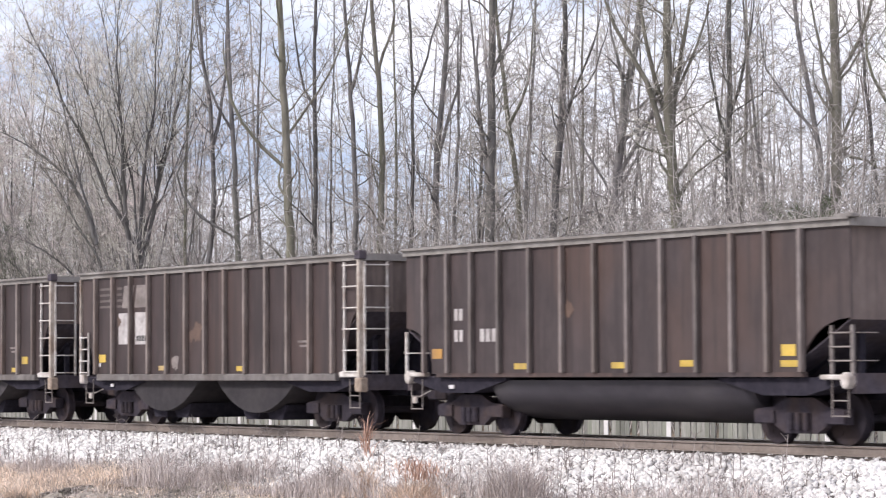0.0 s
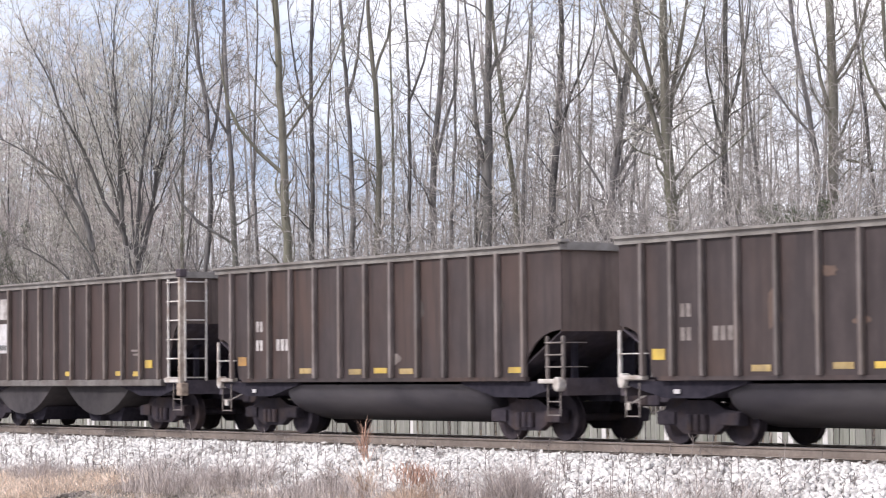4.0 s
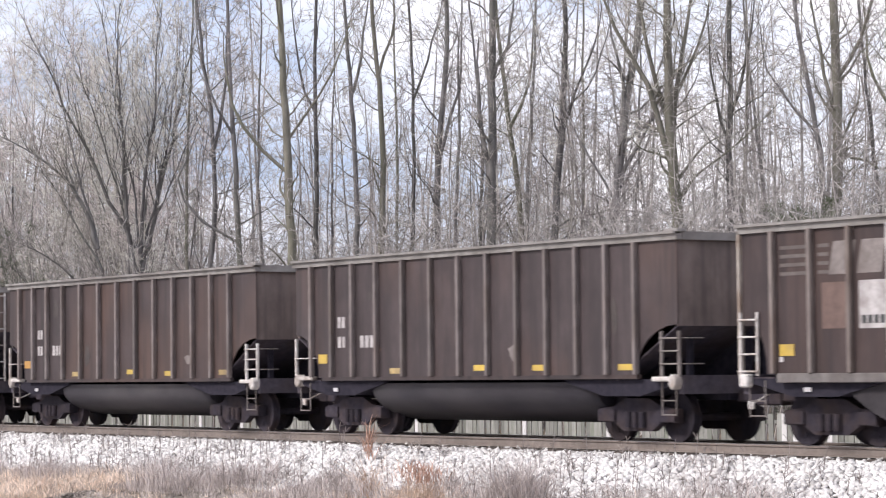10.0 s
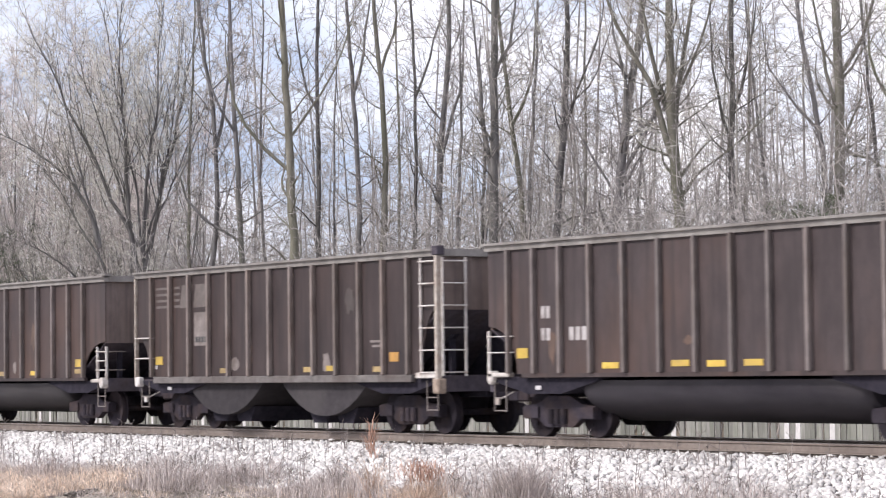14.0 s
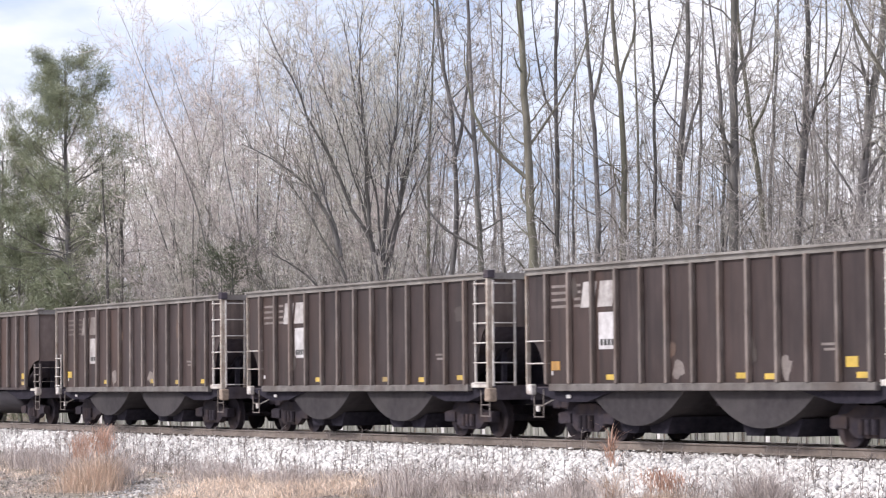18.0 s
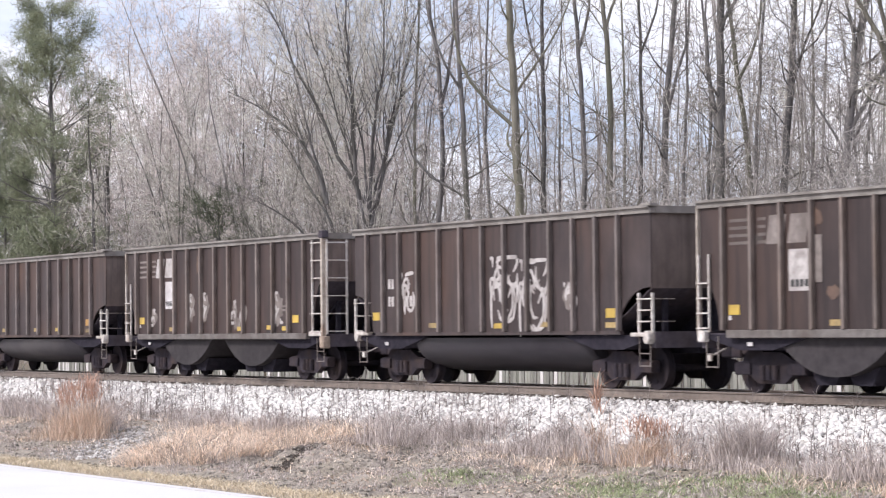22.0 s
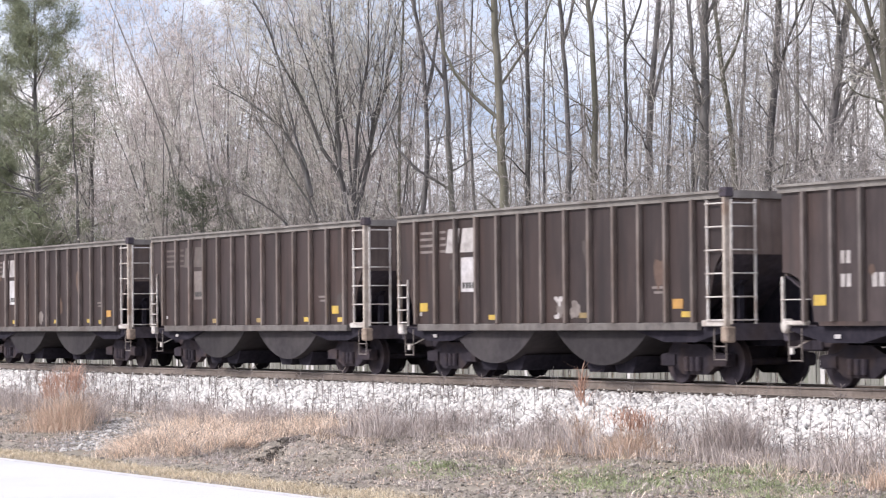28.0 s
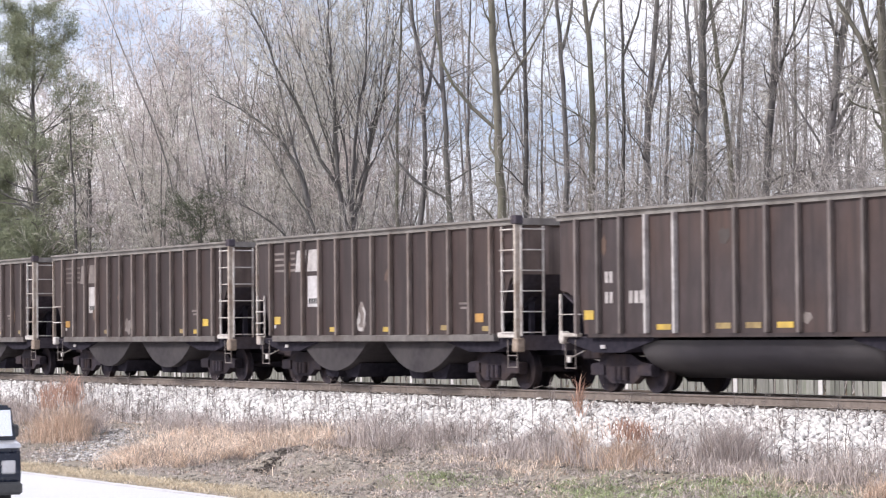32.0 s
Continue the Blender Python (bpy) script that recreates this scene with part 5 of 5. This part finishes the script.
# ---- the verge: dry grass, sedge, dead weeds, new grass ----
def blades(rng, x, y, height, width, lean, z=None):
    """Bent blades, each two quads tapering to a point."""
    n = len(x)
    z = np.array([rough_z(a, b) for a, b in zip(x, y)]) if z is None else z
    h = height * rng.uniform(0.5, 1.15, n)
    a = rng.uniform(0, math.tau, n)
    l = lean * rng.uniform(0.1, 1.3, n) * h
    dx, dy = np.cos(a) * l, np.sin(a) * l
    b = rng.uniform(0, math.pi, n)
    wx, wy = np.cos(b) * width / 2, np.sin(b) * width / 2
    p = lambda t, k: np.stack([x + dx * t * t + wx * k, y + dy * t * t + wy * k, z - 0.02 + h * (t - 0.25 * lean * t * t)], 1)
    v = np.stack([p(0, -1), p(0, 1), p(0.55, 0.85), p(0.55, -0.85), p(1, 0.15), p(1, -0.15)], 1).reshape(-1, 3)
    f = (np.array([(0, 1, 2, 3), (3, 2, 4, 5)])[None] + 6 * np.arange(n)[:, None, None]).reshape(-1, 4)
    return v, f


def stuff(name, v, f, mat, label, category):
    return tagged(new(name, raw_mesh(name, v, f, mat)), label, category, kind="stuff")


def lumps(rng, x, y, size, sink=0.3, z=None):
    """Rough angular lumps lying on the ground."""
    base = np.array([(-1, -1, -.6), (1, -1, -.7), (1.1, 1, -.6), (-1, 1, -.6), (-.7, -.8, .7), (.8, -.7, .6), (.7, .8, .8), (-.8, .6, .6)])
    quads = np.array([(0, 3, 2, 1), (4, 5, 6, 7), (0, 1, 5, 4), (1, 2, 6, 5), (2, 3, 7, 6), (3, 0, 4, 7)])
    n = len(x)
    z = np.array([rough_z(a, b) for a, b in zip(x, y)]) if z is None else z
    s = (size * rng.lognormal(0, 0.45, n))[:, None, None] * rng.uniform(0.6, 1.3, (n, 1, 3)) * [1, 1, 0.7]
    q = np.linalg.qr(rng.normal(size=(n, 3, 3)))[0]
    v = np.einsum("nij,vj->nvi", q, base) * s + np.stack([x, y, z + size * (0.5 - sink)], 1)[:, None]
    return v, (quads[None] + 8 * np.arange(n)[:, None, None]).reshape(-1, 4)


def flecks(rng, x, y, size):
    """Small curled dead leaves."""
    n = len(x)
    z = np.array([rough_z(a, b) for a, b in zip(x, y)])
    c = np.stack([x, y, z + 0.02], 1)
    u = unit(rng.normal(size=(n, 3)) * [1, 1, 0.5]) * size * rng.uniform(0.6, 1.4, (n, 1))
    w = unit(np.cross(u, rng.normal(size=(n, 3)))) * size * 0.6
    v = np.stack([c - u, c - w * 0.6 + [0, 0, 0.01], c + u, c + w * 0.6], 1).reshape(-1, 3)
    return v, np.arange(4 * n).reshape(-1, 4)


def verge():
    rng = np.random.default_rng(21)

    # density follows broad patches
    def field(n, x0, x1, y0, y1, scale, level, seed):
        x, y = rng.uniform(x0, x1, n), rng.uniform(y0, y1, n)
        k = np.array([noise.noise((a * scale, b * scale * 1.6, seed)) for a, b in zip(x, y)])
        ok = k + rng.normal(scale=0.12, size=n) > level
        return x[ok], y[ok]

    def bed(y):
        return np.interp(y, (26.2, 26.7, 28.75, 29.4), (-1.05, -1.06, -0.38, -0.28))
    # clods, gravel wash and leaf litter on the bare bank
    x, y = field(34000, -76, -16, 19.9, 26.0, 0.5, -0.1, 14.0)
    stuff("soil_clods", *lumps(rng, x, y, 0.02), CLOD, "crumbled grey-brown soil clods on the bank", "soil")
    n = 8000
    u, w = rng.random(n), rng.normal(size=n)
    x, y = -52.4 - 9.0 * u + 0.85 * w, 20.7 + 4.8 * u + 0.2 * w
    stuff("gravel_wash", *lumps(rng, x, y, 0.018, 0.1), GRAVEL, "washed-out grey and white gravel on the bank", "gravel")
    n = 900
    c = rng.integers(0, 2, n)
    u, w = rng.random(n) - 0.5, rng.normal(size=n)
    x, y = np.array([-47.4, -51.0])[c] + np.array([-3.0, -1.3])[c] * u + 0.09 * w, np.array([23.0, 23.5])[c] + np.array([2.3, 1.3])[c] * u + 0.05 * w
    stuff("soil_scar", *lumps(rng, x, y, 0.016, 0.25, np.array([rough_z(a, b) for a, b in zip(x, y)]) + 0.02 * rng.random(n)), SCAR, "dark exposed soil along washed-out scars", "soil")
    x, y = field(16000, -76, -16, 20.4, 26.6, 0.4, -0.05, 17.0)
    stuff("leaf_litter", *flecks(rng, x, y, 0.034), LITTER, "pale dead leaves scattered on the bank", "leaves")
    # the soft band of dead weeds at the ballast's foot
    x, y = field(56000, -88, -16, 24.6, 27.4, 0.45, -0.06, 2.0)
    wash = (np.abs(x + 61.6) < 1.7) & (y < 26.1)
    x, y = x[~wash], y[~wash]
    z = np.maximum(bed(y), np.array([rough_z(a, b) for a, b in zip(x, y)]))
    h = 0.6 * (0.08 + 1.25 * np.array([noise.noise((a * 0.55, b * 0.3, 31.0)) * 1.1 + 0.45 for a, b in zip(x, y)]).clip(0, 1.1))
    stuff("dead_weeds", *blades(rng, x, y, h, 0.011, 0.7, z), WEED, "grey-brown dead weeds along the foot of the ballast", "weeds")

    # grass in tufts
    def tufts(x, y, per, height, spread, width, lean):
        bare = np.abs(x + 52.4 + 9.0 * (y - 20.7) / 4.8) < 1.5 * rng.random(len(x)) ** 0.3
        x, y = x[~bare], y[~bare]
        n = len(x)
        hh = np.repeat(height * rng.lognormal(0, 0.4, n), per)
        x, y = np.repeat(x, per) + rng.normal(scale=spread, size=n * per), np.repeat(y, per) + rng.normal(scale=spread, size=n * per)
        return blades(rng, x, y, hh, width, lean)
    # straw: a long mound beside the gravel wash, thinner elsewhere
    n = 1500
    u, w = rng.random(n) ** 0.8, rng.uniform(-1, 1, n)
    x, y = -49.6 - 3.4 * u + (1.3 + 2.3 * u) * w, 20.7 + 5.0 * u + 0.5 * w
    x, y = np.concatenate([x, rng.uniform(-76, -18, 260)]), np.concatenate([y, rng.uniform(23.8, 26.2, 260)])
    stuff("dry_grass", *tufts(x, y, 24, 0.3, 0.13, 0.009, 1.3), STRAW, "straw-coloured dry grass flattened on the bank", "grass")
    ok = rng.random(len(x)) < 0.16
    stuff("mixed_weeds", *tufts(x[ok] + 0.3, y[ok] + 0.2, 12, 0.3, 0.15, 0.009, 0.9), STALK, "brown weeds mixed into the dry grass", "weeds")
    n = 46000
    x, y = rng.uniform(-80, -14, n), ROAD_EDGE - 0.12 + 0.85 * rng.beta(1.3, 2.2, n)
    stuff("road_edge_grass", *blades(rng, x, y, 0.12, 0.012, 1.0), FRINGE, "short yellowed grass fringe along the road", "grass")
    x, y = field(3600, -78, -15, 20.4, 26.0, 0.6, -0.2, 8.0)
    stuff("thin_turf", *tufts(x, y, 15, 0.13, 0.1, 0.011, 1.1), WEED, "thin trampled dead turf on the bank", "grass")
    x, y = field(1100, -78, -15, 20.4, 26.0, 0.6, -0.1, 28.0)
    stuff("dark_turf", *tufts(x, y, 13, 0.12, 0.1, 0.011, 1.1), STALK, "dark dead turf tufts on the bank", "grass")
    x, y = field(2200, -76, -15, 20.2, 26.0, 0.5, -0.05, 23.0)
    stuff("straw_tufts", *tufts(x, y, 12, 0.12, 0.11, 0.011, 1.5), STRAW, "scattered tufts of straw on the bank", "grass")
    x, y = field(30000, -78, -15, 19.9, 26.4, 0.8, -0.15, 19.0)
    stuff("matted_litter", *blades(rng, x, y, 0.06, 0.01, 1.7), WEED, "short matted dead grass on the soil", "grass")
    # new grass and clover in a few patches
    n = 1700
    c = rng.integers(0, 7, n)
    x, y = np.array([-34.6, -34.2, -36.2, -31.2, -33.4, -39.5, -27.0])[c] + rng.normal(scale=0.9, size=n), np.array([23.2, 22.5, 23.5, 23.4, 24.2, 22.6, 23.4])[c] + rng.normal(scale=0.4, size=n)
    stuff("green_grass", *tufts(x, y, 11, 0.075, 0.09, 0.016, 1.0), GREEN, "patches of new green grass and clover", "grass")
    # dark weed stalks in front of the ballast, in loose groups
    n = 1050
    cx = rng.uniform(-88, -18, 190)
    x, y = rng.choice(cx, n) + rng.normal(scale=0.4, size=n), 25.8 + 3.2 * rng.random(n) ** 1.2
    segs = []
    for a, b in zip(x, y):
        z = max(rough_z(a, b), float(bed(b)))
        h, lx = rng.uniform(0.15, 0.6), rng.normal() * 0.07
        segs.append((a, b, z - 0.05, a + lx, b, z + h, 0.008, 0.005))
        for k in range(7):
            t = rng.uniform(0.3, 1)
            c = (a + lx * t, b, z + h * t)
            segs.append((*c, c[0] + rng.normal() * 0.08, c[1] + rng.normal() * 0.08, c[2] + rng.uniform(0.02, 0.13), 0.006, 0.004))
    stuff("weed_stalks", *limb_tubes(segs, 3), STALK, "dark dead weed stalks standing before the ballast", "weeds")


def sedge_clump(seed, x, y, height, spread, count, label, tops, mat=None):
    rng = np.random.default_rng(seed)
    t = thing("sedge_clump", label, "grass clump", "clumps of sedge on the bank")
    bx, by = rng.normal(scale=spread, size=count), rng.normal(scale=spread * 0.6, size=count)
    hh = height * np.exp(-(bx / spread) ** 2 * 0.22) * rng.uniform(0.45, 1.0, count)
    v, f = blades(rng, bx, by, hh, 0.009, 0.8, np.zeros(count))
    part("tuft", raw_mesh("tuft", v, f, mat or SEDGE_PALE), None, t)["kind"] = "stuff"
    if tops:
        n = count // 3
        bx, by = rng.normal(scale=spread * 0.5, size=n), rng.normal(scale=spread * 0.4, size=n)
        v, f = blades(rng, bx, by, height * 0.26, 0.014, 0.8, height * rng.uniform(0.5, 0.8, n))
        part("plume", raw_mesh("plume", v, f, SEDGE), None, t, "rust-red feathery seed heads")["kind"] = "stuff"
    t.location = (x, y, rough_z(x, y))
    return t


verge()
sedge_clump(1, -60.5, 23.1, 1.6, 0.36, 700, "tall orange broom sedge clump on the bank", True)
sedge_clump(2, -58.9, 23.0, 1.7, 0.36, 760, "tall orange broom sedge clump on the bank", True)
sedge_clump(3, -59.6, 22.7, 0.9, 0.7, 700, "pale straw skirt of a sedge clump", False)
sedge_clump(4, -60.9, 24.3, 1.1, 0.35, 700, "grey-brown weed clump beside taller sedge", False, WEED)
sedge_clump(5, -39.7, 25.5, 1.75, 0.1, 220, "slim upright orange sedge stalks", True)
sedge_clump(6, -39.9, 25.5, 0.45, 0.35, 420, "pale sedge skirt at the foot of the stalks", False)
sedge_clump(7, -37.6, 25.2, 0.95, 0.45, 800, "low orange sedge clump on the bank", True)
sedge_clump(8, -35.7, 26.0, 1.4, 0.45, 1500, "grey-brown weed clump by the ballast", False, WEED)
sedge_clump(9, -46.5, 26.0, 0.75, 0.7, 900, "grey-brown weed clump by the ballast", False, WEED)
sedge_clump(10, -29.5, 24.3, 0.6, 0.3, 350, "small orange sedge tuft on the bank", False)


# ---- the far fence, seen under the cars ----
def fence(x, end, seed):
    rng = random.Random(seed)
    t = thing("board_fence", "weathered grey board fence behind the railway", "fence", "runs of fence behind the railway")
    y, x0 = 41.0, x
    bm = bmesh.new()
    box(bm, -0.085, 0.085, -0.012, 0.012, 0, 1.25)
    plain = mesh_of("board", bm, BOARD)
    pale = plain.copy()
    pale.materials[0] = BOARD_PALE
    while x < end:
        ob = new("board", pale if rng.random() < 0.07 else plain)
        ob.parent = t
        ob.matrix_basis = pose(x, y + rng.uniform(-0.02, 0.02), ground_z(y) - 0.05 + rng.uniform(-0.05, 0.03), 0, rng.uniform(-1.5, 1.5), 0)
        x += 0.17 + (0.012 if rng.random() < 0.85 else 0.13)
    for z in (0.3, 0.95):
        bm = bmesh.new()
        box(bm, x0 - 0.1, x - 0.1, y + 0.02, y + 0.06, ground_z(y) + z, ground_z(y) + z + 0.09)
        part("fence_rail", bm, BOARD, t)


fence(-112.0, -76.2, 4)
fence(-76.0, -39.0, 5)


# ---- the vehicle that comes up the road at the end ----
NAVY = surface("navy_car_paint", (0.012, 0.016, 0.03), (0.02, 0.026, 0.045), 0.25, 0.0, 4.0, (0.03, 0.032, 0.04), 0.8, 0.3, 0.0)
TRIMGREY = surface("dark_plastic_trim", (0.04, 0.04, 0.042), (0.07, 0.07, 0.072), 0.6, 0, 9.0, None, 1, 0, 0.05)
TYRE = surface("tyre_rubber", (0.015, 0.015, 0.015), (0.035, 0.034, 0.033), 0.9, 0, 12.0, None, 1, 0, 0.2)
ALLOY = surface("alloy_rim", (0.4, 0.4, 0.41), (0.55, 0.55, 0.56), 0.35, 0.8, 5.0, None, 1, 0, 0)
SCREEN = surface("sky_mirroring_glass", (0.92, 0.93, 0.95), (0.95, 0.96, 0.97), 0.2, 1.0, 2.0, None, 1, 0, 0, spec=1.0)
GLASS = surface("dark_car_glass", (0.02, 0.022, 0.025), (0.03, 0.032, 0.035), 0.04, 0.0, 2.0, None, 1, 0, 0, spec=1.0)
LAMP = surface("headlamp_glass", (0.55, 0.55, 0.57), (0.75, 0.75, 0.77), 0.12, 0.3, 5.0, None, 1, 0, 0)
CAR_Y, CAR_X, CAR_SPEED = 13.2, -40.6, 15.0


def solid(outline, half, inset=0.0, bevel=0.05):
    """A side outline in x and z given width, with its upper part drawn in and its edges rounded."""
    bm = bmesh.new()
    prism(bm, outline, -half, half)
    z0, z1 = min(z for _, z in outline), max(z for _, z in outline)
    for v in bm.verts:
        v.co.y *= 1 - inset * (v.co.z - z0) / (z1 - z0)
    bmesh.ops.bevel(bm, geom=bm.edges[:], offset=bevel, segments=2, affect="EDGES")
    return bm


def utility_car():
    car = thing("van", "dark blue boxy van driving along the road", "van")
    part("body", solid(((-2.25, 0.42), (2.2, 0.42), (2.28, 0.75), (2.26, 1.12), (2.1, 1.26), (-2.25, 1.26)), 0.95, 0.02), NAVY, car)
    # sky reflection on the dark bonnet is put into this pale colour
    part("bonnet", solid(((1.95, 1.25), (2.3, 1.15), (2.29, 1.22), (1.98, 1.3)), 0.92, 0, 0.015), LAMP, car, "bonnet edge coloured pale for the sky's reflection")
    part("cabin", solid(((-2.2, 1.24), (2.1, 1.24), (1.97, 1.82), (-2.05, 1.86)), 0.93, 0.06, 0.04), NAVY, car)
    bm = bmesh.new()
    prism(bm, ((2.1, 1.33), (2.0, 1.74), (2.05, 1.75), (2.15, 1.34)), -0.83, 0.83)
    part("windscreen", bm, SCREEN, car, "windscreen that mirrors the sky")
    for s in (-1, 1):
        bm = bmesh.new()
        for x0, x1 in ((-1.95, -1.2), (-1.1, -0.35), (-0.25, 0.5), (0.62, 1.4)):
            v = box(bm, x0, x1, s * 0.915 - 0.01, s * 0.915 + 0.01, 1.34, 1.7)
            for q in v:
                q.co.y -= s * 0.09 * (q.co.z - 1.34)
        part("side_window", bm, GLASS, car)
        lamp = bevelled(2.2, 2.29, s * 0.72 - 0.13, s * 0.72 + 0.13, 0.74, 0.97, 0.03)
        part("headlight", lamp, LAMP, car, "clear headlight")
        part("mirror", bevelled(1.45, 1.6, s * 1.05 - 0.1, s * 1.05 + 0.1, 1.3, 1.5, 0.03), TRIMGREY, car)
        for x in (-1.4, 1.42):
            w = new("wheel")
            w.parent = car
            w.location = (x, s * 0.82, 0.36)
            bm = bmesh.new()
            tube(bm, (0, -0.12, 0), (0, 0.12, 0), 0.36, n=28)
            part("tyre", bm, TYRE, w)
            bm = bmesh.new()
            tube(bm, (0, -0.125, 0), (0, 0.125, 0), 0.22, n=20)
            for k in range(5):
                a = math.tau * k / 5
                tube(bm, (0.12 * math.cos(a), -0.14, 0.12 * math.sin(a)), (0.12 * math.cos(a), 0.14, 0.12 * math.sin(a)), 0.04, n=6)
            part("rim", bm, ALLOY, w)
            CAR_WHEELS.append((w, x, s * 0.82))
    part("front_bumper", bevelled(2.15, 2.36, -0.93, 0.93, 0.42, 0.62, 0.04), TRIMGREY, car)
    part("rear_bumper", bevelled(-2.36, -2.2, -0.93, 0.93, 0.42, 0.64, 0.04), TRIMGREY, car)
    g = part("grille", bevelled(2.24, 2.285, -0.52, 0.52, 0.66, 0.98, 0.01), TRIMGREY, car)
    for k in range(7):
        part("grille_bar", bevelled(2.28, 2.3, -0.45 + 0.15 * k - 0.02, -0.45 + 0.15 * k + 0.02, 0.69, 0.95, 0.005), ALLOY, g)
    return car


CAR_WHEELS = []
UTILITY_CAR = utility_car()


# ---- keys of all that moves ----
def share_keys(source, others):
    for ob in others:
        ob.rotation_mode = "QUATERNION"
        keys = ob.animation_data_create()
        keys.action = source.animation_data.action
        keys.action_slot = source.animation_data.action_slot


def motions():
    # the train runs almost evenly: seconds, metres ahead of an even run
    drift = ((-4, 0.12), (-2, 0.06), (0, 0.0), (1, 0.02), (2, 0.22), (2.5, -0.02), (3, -0.5), (3.5, -0.25), (5.5, -0.4), (6, -0.48), (7, -0.43), (8, -0.38), (9, -0.32), (10, -0.08), (11, -0.04), (13, 0.0), (16, -0.01),
             (19, 0.14), (23, 0.0), (28, -0.1), (32, -0.08), (34, -0.07), (36, -0.06))
    for car, x0 in TRAIN:
        walk(car, [(t, pose(x0 + SPEED * t + d, TRACK_Y, 0)) for t, d in drift])
    # wheels roll at 0.46 m radius; those at the same seat of a truck turn alike
    for seat in (-0.89, 0.89):
        wheels = [w for w, x in WHEELS if x == seat]
        walk(wheels[0], [(i / 30, pose(seat, 0, 0.46, 0, math.degrees(SPEED * i / 30 / 0.46) % 360, 0)) for i in range(961)])
        share_keys(wheels[0], wheels[1:])
    walk(UTILITY_CAR, [(t, pose(CAR_X + CAR_SPEED * (t - 32), CAR_Y, ROAD_Z)) for t in (-4, -2, 0, 16, 32, 34, 36)])
    for w, x, y in CAR_WHEELS:
        walk(w, [(i / 30, pose(x, y, 0.36, 0, math.degrees(CAR_SPEED * i / 30 / 0.36) % 360, 0)) for i in range(961)])


motions()
